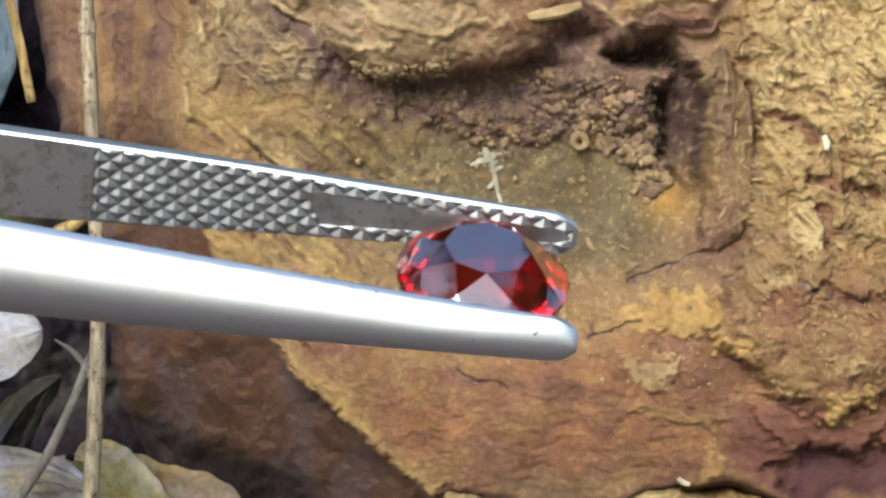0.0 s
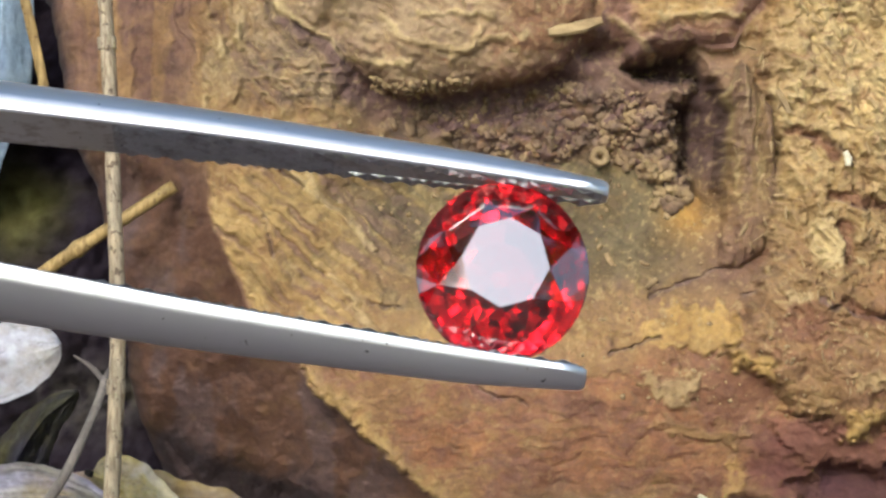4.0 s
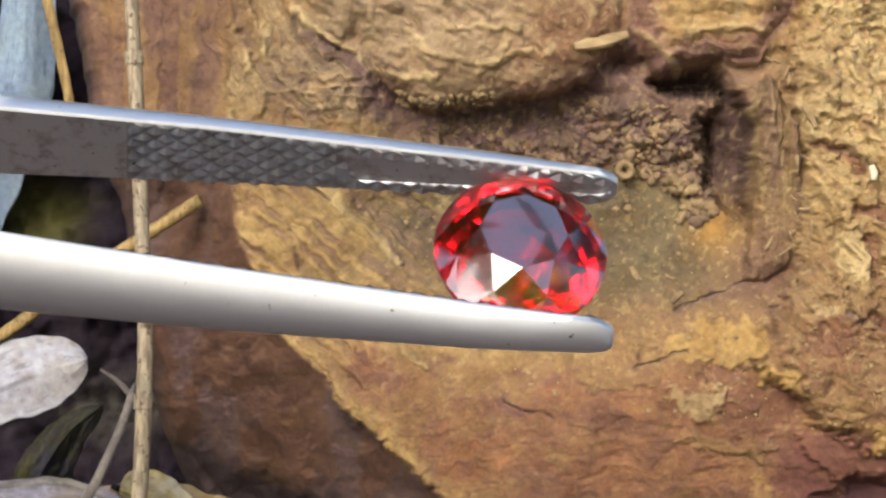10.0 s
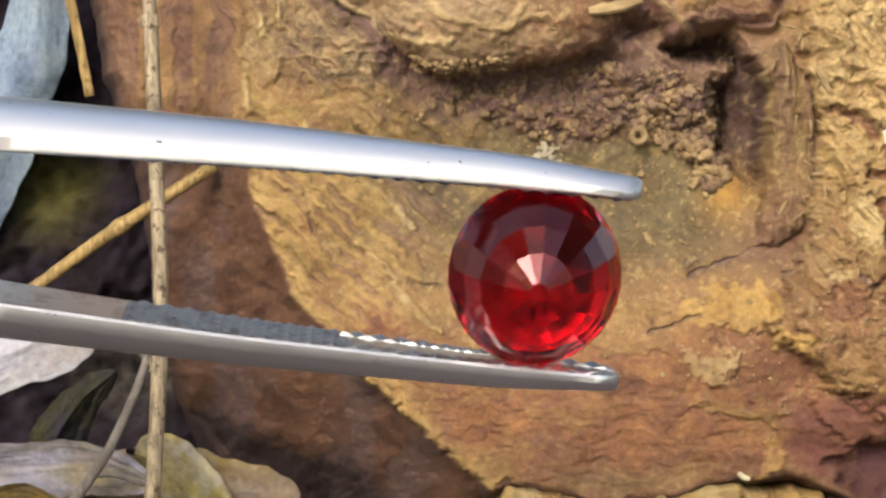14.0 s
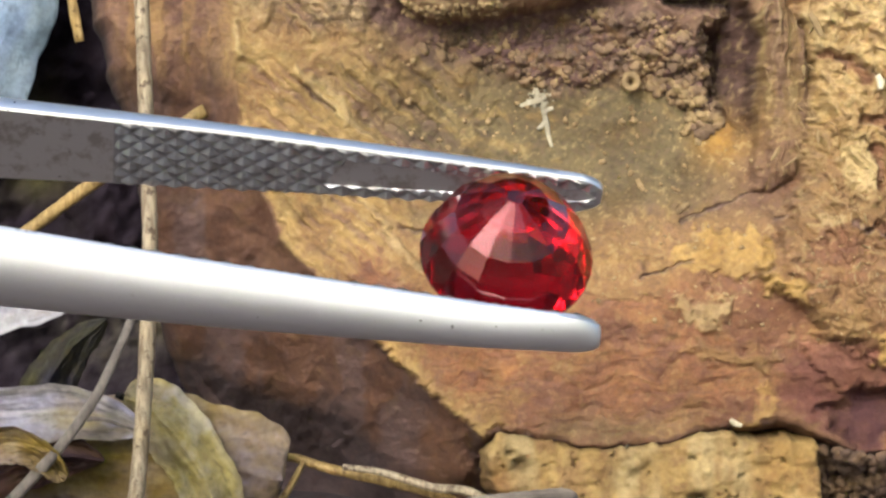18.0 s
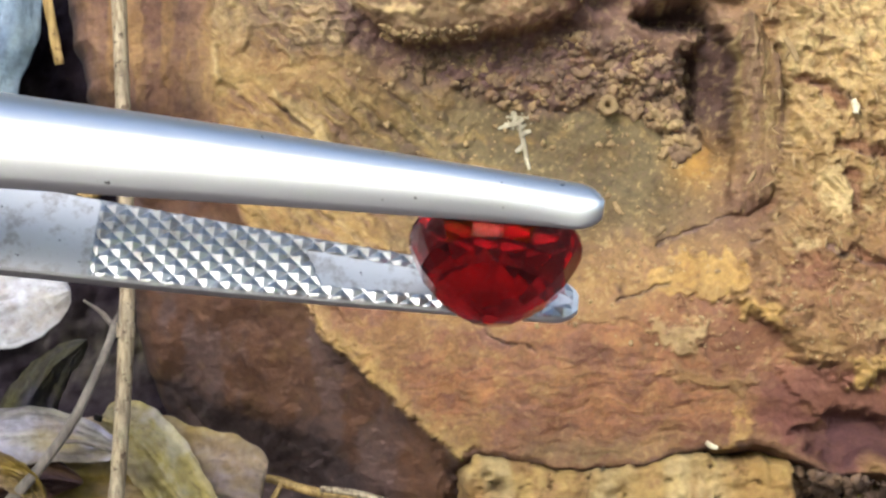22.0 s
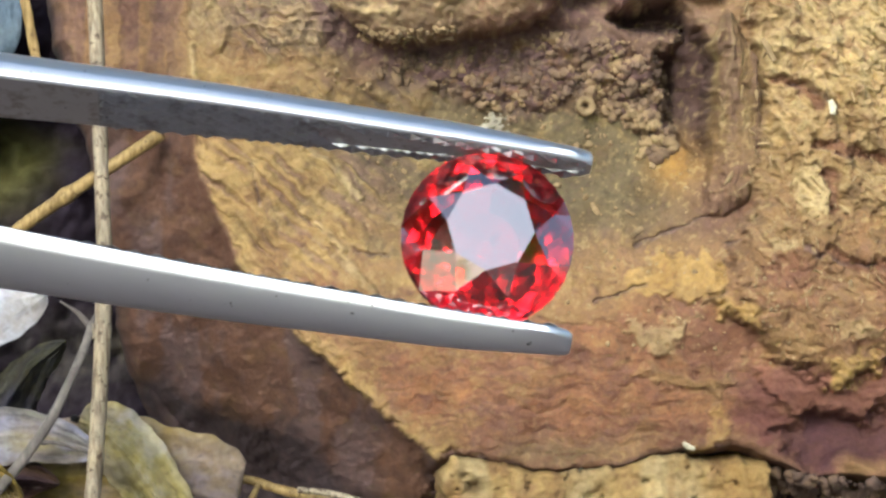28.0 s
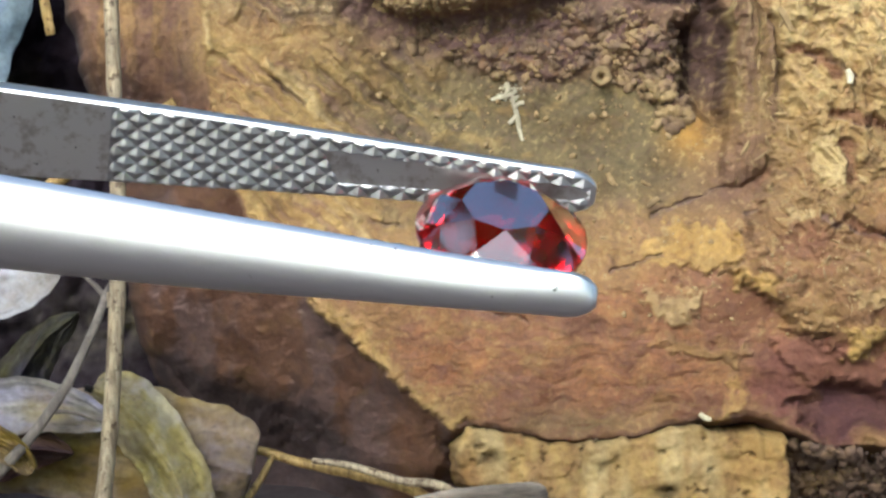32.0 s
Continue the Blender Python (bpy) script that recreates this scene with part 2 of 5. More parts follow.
def inside(points, X, Y):
    """Signed distance to a closed outline, positive within."""
    best = np.full(X.shape, 1e18)
    odd = np.zeros(X.shape, bool)
    n = len(points)
    for i in range(n):
        (ax, ay), (bx, by) = points[i], points[(i + 1) % n]
        dx, dy = bx - ax, by - ay
        k = np.clip(((X - ax) * dx + (Y - ay) * dy) / (dx * dx + dy * dy + 1e-9), 0, 1)
        best = np.minimum(best, (X - ax - k * dx) ** 2 + (Y - ay - k * dy) ** 2)
        if ay != by:
            odd ^= ((ay > Y) != (by > Y)) & (X < dx * (Y - ay) / dy + ax)
    return np.where(odd, 1, -1) * np.sqrt(best)


def near(points, X, Y):
    """Distance to an open line."""
    best = np.full(X.shape, 1e18)
    for (ax, ay), (bx, by) in zip(points[:-1], points[1:]):
        dx, dy = bx - ax, by - ay
        k = np.clip(((X - ax) * dx + (Y - ay) * dy) / (dx * dx + dy * dy + 1e-9), 0, 1)
        best = np.minimum(best, (X - ax - k * dx) ** 2 + (Y - ay - k * dy) ** 2)
    return np.sqrt(best)


def spot(X, Y, cx, cy, rx, ry):
    return np.exp(-((X - cx) / rx) ** 2 - ((Y - cy) / ry) ** 2)


def to_mm(X, Y, D):
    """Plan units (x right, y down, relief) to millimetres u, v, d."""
    return np.stack([(X - 784) * U, (441 - Y) * U, D * U], -1)


def to_world(P):
    M = np.array(TO_WORLD)
    return P @ M[:3, :3].T + M[:3, 3]


# ---- rotten wood ----
LIP = [(400, -300), (395, 0), (385, 150), (395, 270), (405, 400), (440, 500), (480, 590), (560, 680), (610, 740), (700, 820), (760, 880), (832, 936)]
CRACK = [(868, 925), (934, 940), (1034, 950), (1154, 945), (1200, 928), (1290, 914), (1350, 908), (1390, 920), (1424, 938), (1500, 960), (2600, 990)]
FRONT = LIP + CRACK + [(2600, -300)]
LOBE_A = [(560, -300), (520, 0), (560, 65), (640, 110), (672, 160), (705, 192), (745, 203), (800, 197), (870, 188), (930, 186), (990, 172), (1040, 128), (1090, 92), (1100, 40), (1120, -300)]
LOBE_B = [(1095, -300), (1100, 30), (1112, 90), (1148, 140), (1195, 120), (1262, 114), (1335, 112), (1350, 84), (1385, 50), (1400, 20), (1420, -300)]
MASS = [(1420, -300), (1405, 30), (1385, 80), (1398, 190), (1402, 300), (1404, 390), (1396, 470), (1376, 540), (1340, 590), (1310, 640), (1420, 740), (1500, 790), (1540, 800), (1600, 760), (2600, 760), (2600, -300)]
PILLAR = [(1352, 136), (1372, 165), (1385, 200), (1402, 230), (1408, 300), (1412, 380), (1405, 430), (1390, 480), (1350, 505), (1310, 500), (1318, 440), (1322, 380), (1322, 280), (1320, 230), (1308, 205), (1318, 180), (1332, 150)]
GROOVE = [(1232, 214), (1256, 188), (1274, 166), (1292, 178), (1310, 200), (1318, 230), (1320, 280), (1320, 388), (1285, 376), (1258, 345), (1238, 330), (1234, 260)]
HOLE = [(1145, 146), (1180, 140), (1215, 127), (1245, 124), (1268, 140), (1280, 168), (1240, 174), (1200, 172), (1160, 164)]
# torn patches of the lower right: a pigment's name, its strength, the rise and the outline
PATCHES = [
    ("red", 0.9, -5, [(1205, 650), (1260, 643), (1300, 663), (1340, 690), (1372, 712), (1388, 732), (1372, 762), (1340, 786), (1300, 772), (1256, 740), (1278, 714), (1284, 692), (1240, 676)]),
    ("red", 0.7, -3, [(1398, 592), (1450, 574), (1492, 590), (1494, 642), (1440, 642), (1404, 626)]),
    ("gold", 0.9, 3, [(1168, 602), (1228, 563), (1290, 568), (1332, 598), (1328, 640), (1312, 657), (1290, 654), (1265, 640), (1230, 648), (1178, 637)]),
    ("gold", 0.9, 6, [(1303, 668), (1335, 653), (1386, 670), (1398, 702), (1378, 710), (1355, 692), (1325, 684)]),
    ("pale", 0.75, 5, [(1163, 705), (1185, 688), (1230, 700), (1284, 678), (1272, 706), (1245, 716), (1252, 740), (1225, 744), (1193, 740), (1173, 722)]),
    ("tan", 0.85, 5, [(1180, 776), (1225, 764), (1268, 772), (1312, 796), (1350, 800), (1344, 816), (1336, 836), (1318, 836), (1302, 816), (1262, 800), (1220, 788)]),
    ("gold", 0.6, 4, [(1256, 926), (1286, 902), (1316, 884), (1322, 856), (1340, 848), (1352, 872), (1344, 892), (1312, 908), (1282, 922)]),
    ("tan", 0.8, 4, [(1388, 735), (1398, 703), (1440, 698), (1502, 704), (1502, 736), (1482, 764), (1455, 767), (1430, 747), (1405, 750)]),
    ("gold", 0.95, 9, [(1508, 764), (1528, 746), (1562, 752), (1600, 748), (1606, 764), (1570, 780), (1556, 800), (1530, 800), (1518, 786)]),
    ("pale", 0.6, 5, [(1526, 690), (1570, 678), (1604, 700), (1582, 718), (1540, 714)]),
    ("pale", 0.9, 7, [(1450, 442), (1498, 428), (1532, 450), (1538, 492), (1500, 504), (1466, 497)]),
    ("pale", 0.7, 4, [(1408, 565), (1420, 545), (1452, 540), (1462, 552), (1436, 560)]),
    ("tan", 0.8, 3, [(1010, 650), (1110, 636), (1165, 645), (1160, 690), (1080, 700), (1010, 690)])]
WINE = [(1350, 836), (1396, 786), (1440, 774), (1500, 780), (1560, 806), (1612, 770), (2600, 770), (2600, 985), (1560, 980), (1480, 955), (1424, 930), (1380, 905), (1346, 880)]
SHELF = [(1398, 778), (1440, 770), (1500, 782), (1560, 800), (1610, 780), (1640, 800), (1622, 838), (1590, 858), (1574, 866), (1548, 852), (1502, 848), (1456, 850), (1436, 832), (1410, 816)]
GLOOM = [(1440, 892), (1476, 880), (1496, 852), (1552, 856), (1590, 872), (1640, 856), (2600, 850), (2600, 930), (1600, 930), (1560, 950), (1510, 962), (1466, 940)]
POCKET = [(1200, 546), (1240, 528), (1290, 506), (1322, 484), (1352, 470), (1398, 462), (1392, 500), (1360, 528), (1322, 548), (1262, 542)]
FIBRES = [
    [(508, 18), (545, 45), (575, 72), (606, 96)], [(512, 24), (550, 54), (600, 92)], [(606, 96), (640, 130), (690, 140), (760, 146)], [(452, 50), (457, 85), (460, 120)], [(420, 95), (424, 130)],
    [(500, 285), (570, 335), (620, 400), (690, 462)], [(520, 310), (560, 350), (590, 380)], [(830, 140), (850, 120), (880, 92)], [(400, 200), (408, 260)], [(1402, 195), (1420, 225), (1432, 262)],
    [(770, 60), (840, 50), (900, 70)], [(700, 70), (760, 110), (850, 120), (930, 100)], [(1110, 60), (1160, 100), (1190, 135)],
    [(1200, 60), (1280, 52), (1350, 60)], [(620, 520), (680, 600), (740, 660)]]
CRACKS = [
    [(1190, 548), (1250, 530), (1315, 500)], [(1105, 655), (1150, 642), (1200, 622)], [(1300, 668), (1335, 640)],
    [(640, 545), (690, 572), (745, 578)], [(1455, 268), (1500, 285), (1540, 310)], [(470, 290), (520, 320), (570, 365)],
    [(1330, 560), (1370, 545)], [(560, 75), (630, 120), (660, 160)], [(1120, 92), (1140, 40)], [(820, 690), (900, 715), (960, 745)],
    [(1480, 560), (1540, 590), (1600, 585)], [(1500, 390), (1560, 400)], [(690, 640), (740, 700)], [(500, 420), (520, 480)]]
GASHES = [[(1440, 262), (1470, 275), (1502, 305)], [(1500, 380), (1540, 386), (1610, 398)], [(1524, 435), (1530, 490)], [(1520, 570), (1560, 592), (1640, 588)]]
EDGES = [[(1398, 470), (1376, 505)]]
YELLOW, OCHRE, RED, BROWN, OLIVE, HUMUS_SHADE, PURPLE, GOLD, PALE, TAUPE = [np.array(c) for c in (
    (0.308, 0.214, 0.080), (0.208, 0.130, 0.054), (0.168, 0.082, 0.046), (0.122, 0.070, 0.050), (0.108, 0.086, 0.044),
    (0.098, 0.072, 0.075), (0.132, 0.079, 0.074), (0.280, 0.172, 0.050), (0.375, 0.295, 0.145), (0.205, 0.150, 0.088))]
VOID = [(245, 792), (320, 788), (404, 852), (480, 868), (560, 888), (605, 912), (650, 962), (700, 1030), (740, 1100), (740, 1180), (300, 1180), (250, 880)]


HEAP = [(700, 235), (760, 215), (840, 215), (900, 200), (1000, 182), (1080, 170), (1090, 250), (1070, 300), (960, 330), (880, 290), (760, 262)]
HEAP_B = [(1085, 175), (1160, 186), (1240, 216), (1266, 300), (1262, 385), (1225, 405), (1200, 345), (1130, 320), (1085, 300)]


def wood_relief(X0, Y0):
    """Relief and pigment of the rotten wood over its plan."""
    wx, wy = fbm(X0 / 60, Y0 / 60, 11, 4), fbm(X0 / 60, Y0 / 60, 23, 4)
    fx, fy = fbm(X0 / 14, Y0 / 14, 13, 3), fbm(X0 / 14, Y0 / 14, 29, 3)
    rag = 3 + 4 * step(600, 700, Y0) * step(920, 840, X0)
    X, Y = X0 + 8 * wx + rag * fx, Y0 + 8 * wy + rag * fy
    s = inside(FRONT, X, Y)
    Xa, Ya = X0 + 5 * wx, Y0 + 5 * wy
    out = np.maximum(-inside(FRONT, Xa, Ya), 0)
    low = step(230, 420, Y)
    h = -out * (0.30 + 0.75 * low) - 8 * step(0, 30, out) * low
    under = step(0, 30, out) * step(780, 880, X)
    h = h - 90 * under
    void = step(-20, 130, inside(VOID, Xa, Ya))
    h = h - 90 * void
    inn = step(-5, 10, s)
    # the bowl with its floor and lower shelf
    bowl = np.exp(-1.1 * (((X - 1000) / 390) ** 2 + ((Y - 370) / 215) ** 2) ** 1.5)
    h = h - 150 * bowl * inn
    floor_y = 548 - 0.14 * (X - 1000)
    h = h + inn * (26 + 26 * step(780, 980, X)) * step(-50, 150, Y - floor_y) * (1 - 0.9 * step(150, 420, Y - floor_y))
    # lobes that hang over the bowl
    la = inside(LOBE_A, X, Y)
    waves = np.sin((la + 0.1 * X) / 8 + 2.5 * wx) * (0.6 + 0.5 * wy)
    layers = fbm((X + 0.9 * Y) / 70, (Y - 0.5 * X) / 9, 121, 4)
    ha = 100 * np.sqrt(np.clip(1 - (1 - np.clip(la / 150, 0, 1)) ** 2, 0, 1)) - 40 + 1.2 * waves + 9 * wx + 1.7 * layers
    h = np.where(la > 0, np.maximum(h, ha), h - 46 * step(-90, -4, la) * step(90, 180, Y) * step(620, 700, X))
    lb = inside(LOBE_B, X, Y)
    hb = 84 * np.sqrt(np.clip(1 - (1 - np.clip(lb / 90, 0, 1)) ** 2, 0, 1)) - 36 + 2.5 * np.sin(Y / 7 + 3 * wx) + 9 * wy + 3.5 * fbm(X / 50, Y / 11, 123, 4)
    h = np.where(lb > 0, np.maximum(h, hb), h - 25 * step(-40, -4, lb) * step(80, 110, Y))
    # hole and groove
    groove = step(-14, 12, inside(GROOVE, X, Y))
    hole = step(-18, 24, inside(HOLE, Xa, Ya) + 4 * fx)
    h = h - 130 * hole - 60 * spot(X, Y, 1092, 112, 26, 16) - 80 * groove - 26 * step(14, 4, np.abs(X - 1250 - 4 * fx)) * step(195, 225, Y) * step(350, 310, Y)
    # pillar and the rough mass
    pi_ = inside(PILLAR, X, Y)
    ridge = (0.8 * step(-2, 9, pi_) + 0.2 * step(0, 40, pi_ + 5 * fx)) * step(560, 430, Y) * (46 + 9 * fbm(X / 11, Y / 120, 41, 4))
    ma = inside(MASS, X + 6 * fx + 12 * wy, Y + 6 * fy) + 8
    mm = step(0, 55, ma)
    near_mass = step(-6, 22, ma)
    h = h + np.maximum(ridge, near_mass * 30 + mm * 20)
    rough = ridged(X / 85, Y / 70, 51, 5)
    d1, d2, pick = cells(X / 58 + 0.12 * fx, Y / 40 + 0.12 * fy, 201)
    gap = step(0.16, 0.02, d2 - d1) * step(0.25, 0.6, pick + 0.3 * wx)
    e1, e2, pick2 = cells(X / 21 + 0.1 * fy, Y / 15, 207)
    chips = ridged(X / 20, Y / 16, 57, 3)
    h = h + np.maximum(mm, 0.6 * step(-2, 9, pi_)) * (4.5 - 2 * step(580, 660, Y)) * chips
    calm = mm * (1 - 0.6 * step(580, 660, Y))
    along, athwart = 0.5 * X + 0.87 * Y + 14 * wx, 0.87 * X - 0.5 * Y + 14 * wy
    torn = 2.6 * fbm(along / 95, athwart / 42, 125, 4)
    flakes = np.floor(torn) + step(0.72, 1.0, torn - np.floor(torn))
    splints = fbm(along / 60, athwart / 7, 127, 4)
    h = h + calm * (6 * rough + 4 * (pick - 0.5) - 2 * d1 + 4 * (pick2 - 0.5) - 4 * gap + 9 * flakes + 4.5 * splints)
    patches = []
    for colour, strength, rise, line in PATCHES:
        k = inside(line, X + 9 * fx + 7 * wx, Y + 8 * fy + 7 * wy)
        patches.append((colour, strength, step(-9, 9, k)))
        h = h + rise * step(-4, 5, k)
    pocket = step(-4, 34, inside(POCKET, X, Y))
    h = h - 14 * pocket * step(1200, 1260, X)
    shelf = inside(SHELF, X + 3 * fx + 8 * wx, Y + 3 * fy + 4 * wy)
    gloom = step(-24, 16, inside(GLOOM, X + 14 * wx + 3 * fx, Y + 10 * wy + 2 * fy))
    h = h + 12 * step(-3, 7, shelf) - 34 * gloom - 16 * spot(X, Y, 1570, 868, 150, 30)
    # fibres, cracks
    for line in FIBRES:
        h = h + 6 * step(11, 2, near(line, X, Y))
    gash = 0.0
    for line in GASHES:
        gash = np.maximum(gash, step(15, 5, near(line, X, Y) - 4 * fx))
    sides = 0.0
    for line in EDGES:
        sides = np.maximum(sides, step(10, 2, near(line, X, Y) - 3 * fx))
    h = h - 18 * gash - 3 * sides
    cracks = 0.0
    for line in CRACKS:
        cracks = np.maximum(cracks, step(6, 1, near(line, X, Y) - 2.5 * fx) * step(-0.6, 0.3, wx))
    h = h - 12 * cracks
    # grain
    streak = fbm((X + 1.1 * Y) / 150, (Y - 0.85 * X) / 15, 61, 4)
    left_in = np.clip(inn * step(760, 600, X) * step(250, 300, Y) + inn * bowl * step(900, 700, X), 0, 1)
    h = h + 6.5 * streak * left_in
    lower = inn * step(620, 700, Y)
    wave = fbm(X / 150, Y / 32, 65, 4)
    h = h + lower * (2.0 * wave + 1.6 * fbm(X / 40, Y / 12, 67, 4))
    h = h + (5 - 3 * lower) * fbm(X / 50, Y / 50, 71, 4) + (1.5 - 0.5 * lower) * fbm(X / 12, Y / 12, 77, 3, 0.6) * (1 - 0.85 * (1 - inn) * low)
    upleft = (1 - inn) * (1 - low)
    h = h + upleft * 7 * fbm(X / 26, Y / 170, 79, 4) + (1 - inn) * 4 * fbm(X / 70, Y / 60, 83, 3) * low
    band = inn * step(760, 640, X) * step(240, 200, Y)
    h = h + band * (4 * fbm((X + 0.5 * Y) / 20, (Y - 0.5 * X) / 120, 85, 3) + 3 * fbm(X / 60, Y / 50, 86, 3))
    folds = fbm((la + 0.25 * X) / 11, (X + Y) / 260, 129, 4) * step(-260, -150, la) * step(-6, -30, la) * step(700, 640, X) * step(260, 200, Y)
    planes = fbm(X / 120, Y / 9, 131, 4) * spot(X, Y, 560, 165, 110, 60)
    h = h + 6 * folds + 5 * planes * (la < 0)
    heap = step(-10, 25, np.maximum(inside(HEAP, X, Y), inside(HEAP_B, X, Y)))
    h = h + heap * (19 * fbm(X / 44, Y / 36, 87, 5, 0.6) + 9)
    # pigment
    t1, t2, t3 = fbm(X / 90, Y / 70, 101, 5), fbm(X / 30, Y / 22, 103, 5), fbm(X / 9, Y / 8, 105, 4)
    t4 = fbm(X / 45, Y / 30, 109, 5)
    mix = lambda a, b, k: a + (b - a) * np.clip(k, 0, 1)[..., None]
    c = mix(np.broadcast_to(OCHRE, X.shape + (3,)), YELLOW, 0.4 + 0.8 * t1 + 0.5 * t2)
    c = mix(c, TAUPE * 0.72, band * (0.75 + 0.6 * t1 + 0.4 * t2))
    c = mix(c, TAUPE * 1.2, band * step(0.1, 0.7, folds + planes) * 0.6)
    c = mix(c, PURPLE * 0.75, band * step(-0.1, -0.7, folds + planes) * 0.6)
    # shading below the pale fibre, painted as a purple band
    c = mix(c, PURPLE * 0.7, band * step(26, 8, near([(548, 66), (600, 112), (640, 160), (660, 215)], X + 8 * wx, Y)) * 0.8)
    c = mix(c, OLIVE, 1.5 * bowl + 0.2 * t2)
    c = mix(c, YELLOW * 0.95, bowl * step(0.15, 0.7, t4) * 0.5)
    c = mix(c, PURPLE, bowl * step(340, 230, Y) * 0.7)
    c = mix(c, GOLD, inn * (1 - bowl) * step(520, 560, Y) * step(670, 610, Y) * step(820, 950, X) * (0.35 + 0.6 * t2))
    c = mix(c, YELLOW, left_in * step(-0.1, 0.5, streak) * 0.5)
    c = mix(c, PURPLE, left_in * step(-0.1, -0.7, streak) * 0.5)
    below = step(625, 715, Y + 55 * t1 + 35 * t2 - 0.06 * (X - 900))
    c = mix(c, RED, below * inn * (0.95 + 0.3 * t2))
    c = mix(c, OCHRE, lower * step(0.05, 0.45, t4) * 0.7)
    c = mix(c, PURPLE, lower * step(0.0, 0.5, -t4) * 0.3)
    c = mix(c, np.array((0.235, 0.105, 0.045)), lower * step(0.0, 0.6, t1 - 0.3 * t2) * 0.5)
    c = mix(c, OLIVE * 1.3, lower * step(870, 930, Y) * (0.5 + 0.5 * t1))
    fine = fbm(X / 26, Y / 7, 135, 4)
    c = mix(c, RED * 0.72, lower * step(0.1, 0.6, fine) * 0.45)
    c = mix(c, OCHRE * 1.1, lower * step(0.25, 0.8, -fine) * 0.4)
    tones = {"red": RED * 0.88, "gold": np.array((0.350, 0.240, 0.074)), "pale": PALE * 0.98, "tan": OCHRE * 0.8 + YELLOW * 0.16}
    c = mix(c, YELLOW, mm * (0.55 + 0.5 * t2) * step(800, 690, Y))
    c = mix(c, PALE, mm * step(480, 100, Y) * 0.5)
    c = mix(c, YELLOW * 0.8, mm * step(-0.05, -0.6, splints + 0.4 * t2) * 0.7)
    c = mix(c, OCHRE * 0.85, mm * step(0.55, 0.05, torn - np.floor(torn)) * 0.32)
    c = mix(c, PALE * 1.05, mm * step(0.0, 0.45, chips + 0.3 * t2) * 0.5 * step(800, 690, Y))
    c = mix(c, PURPLE, mm * step(-0.25, -0.6, chips + 0.2 * t3) * 0.35)
    c = mix(c, OCHRE, inn * step(1100, 1290, X) * step(430, 530, Y) * step(700, 600, Y) * 0.6)
    c = mix(c, OLIVE * 0.85, inn * step(980, 1100, X) * step(1330, 1300, X) * step(320, 380, Y) * step(570, 500, Y) * (0.7 + 0.3 * t2))
    c = mix(c, PALE, mm * step(0.45, 0.95, pick + 0.25 * t2) * 0.55 * step(800, 690, Y))
    c = mix(c, OCHRE, mm * step(0.4, 0.1, pick) * 0.6 * step(150, 420, Y))
    c = mix(c, RED, mm * np.maximum(gap * 0.55, step(0.0, -0.5, rough) * 0.3))
    c = mix(c, PURPLE, np.clip(mm + step(-4, 10, ma), 0, 1) * step(740, 830, Y + 30 * t1) * (0.4 + 0.4 * t2))
    c = mix(c, TAUPE * 1.05, step(-2, 10, la) * (0.85 + 0.3 * t1))
    c = mix(c, TAUPE * 1.4, step(4, 26, la) * step(0.0, 0.8, layers + 0.8 * t1) * 0.6)
    c = mix(c, RED * 0.75 + OCHRE * 0.2, step(0, 10, la) * step(-0.2, -0.8, layers) * 0.3)
    c = mix(c, RED * 0.72 + OCHRE * 0.2, step(-2, 8, la) * step(860, 960, X + 60 * t1) * (0.75 + 0.5 * t2))
    c = mix(c, PALE * 0.8, step(-2, 8, la) * step(880, 960, X) * step(0.3, 0.7, t4) * 0.6)
    c = mix(c, RED * 0.5 + PURPLE * 0.4, step(-2, 4, la) * step(40, 5, la) * step(50, 110, Y) * (0.35 + 0.5 * step(880, 960, X)))
    # shadow band under the overhanging lobe, painted purple
    c = mix(c, PURPLE * 0.85, step(-90, -12, la) * step(4, -4, la) * step(600, 680, X) * 0.9)
    c = mix(c, OCHRE * 0.8 + YELLOW * 0.3, step(-2, 14, lb) * (0.85 + 0.3 * t2))
    c = mix(c, PALE * 0.9, step(-2, 14, lb) * step(0.2, 0.7, t2 + 0.3 * t1) * step(90, 50, Y) * 0.6)
    c = mix(c, PURPLE * 0.6 + RED * 0.45, step(-2, 4, lb) * step(62, 30, lb) * 0.85)
    c = mix(c, RED * 1.2 + PALE * 0.2, step(2, 8, lb) * step(9, 3, near([(1215, 62), (1270, 78), (1338, 86)], X, Y + 3 * fx)) * 0.6)
    c = mix(c, PURPLE, inn * spot(X, Y, 1200, 150, 150, 55) * (1 - step(30, 50, lb)) * (1 - step(20, 50, la)) * 0.85)
    pillar = step(-2, 6, pi_)
    c = mix(c, OCHRE * 0.54 + OLIVE * 0.2, pillar * (0.95 + 0.3 * t2))
    c = mix(c, PALE * 0.85, pillar * step(0.1, 0.6, fbm(X / 9, Y / 120, 43, 3)) * step(440, 300, Y) * 0.6)
    # lit left rim of the pillar, painted pale
    c = mix(c, PALE, step(0, 4, pi_) * step(12, 6, pi_) * step(1345, 1335, X) * step(300, 230, Y) * 0.5)
    c = mix(c, BROWN * 1.05, spot(X, Y, 1318, 462, 62, 62) * (0.75 + 0.3 * t2))
    c = mix(c, BROWN * 1.05, step(-2, 20, pi_ + 8 * fx) * step(360, 460, Y) * (0.7 + 0.3 * t2))
    c = mix(c, PURPLE, pillar * step(0.1, 0.6, fbm(X / 14, Y / 110, 41, 3)) * 0.35)
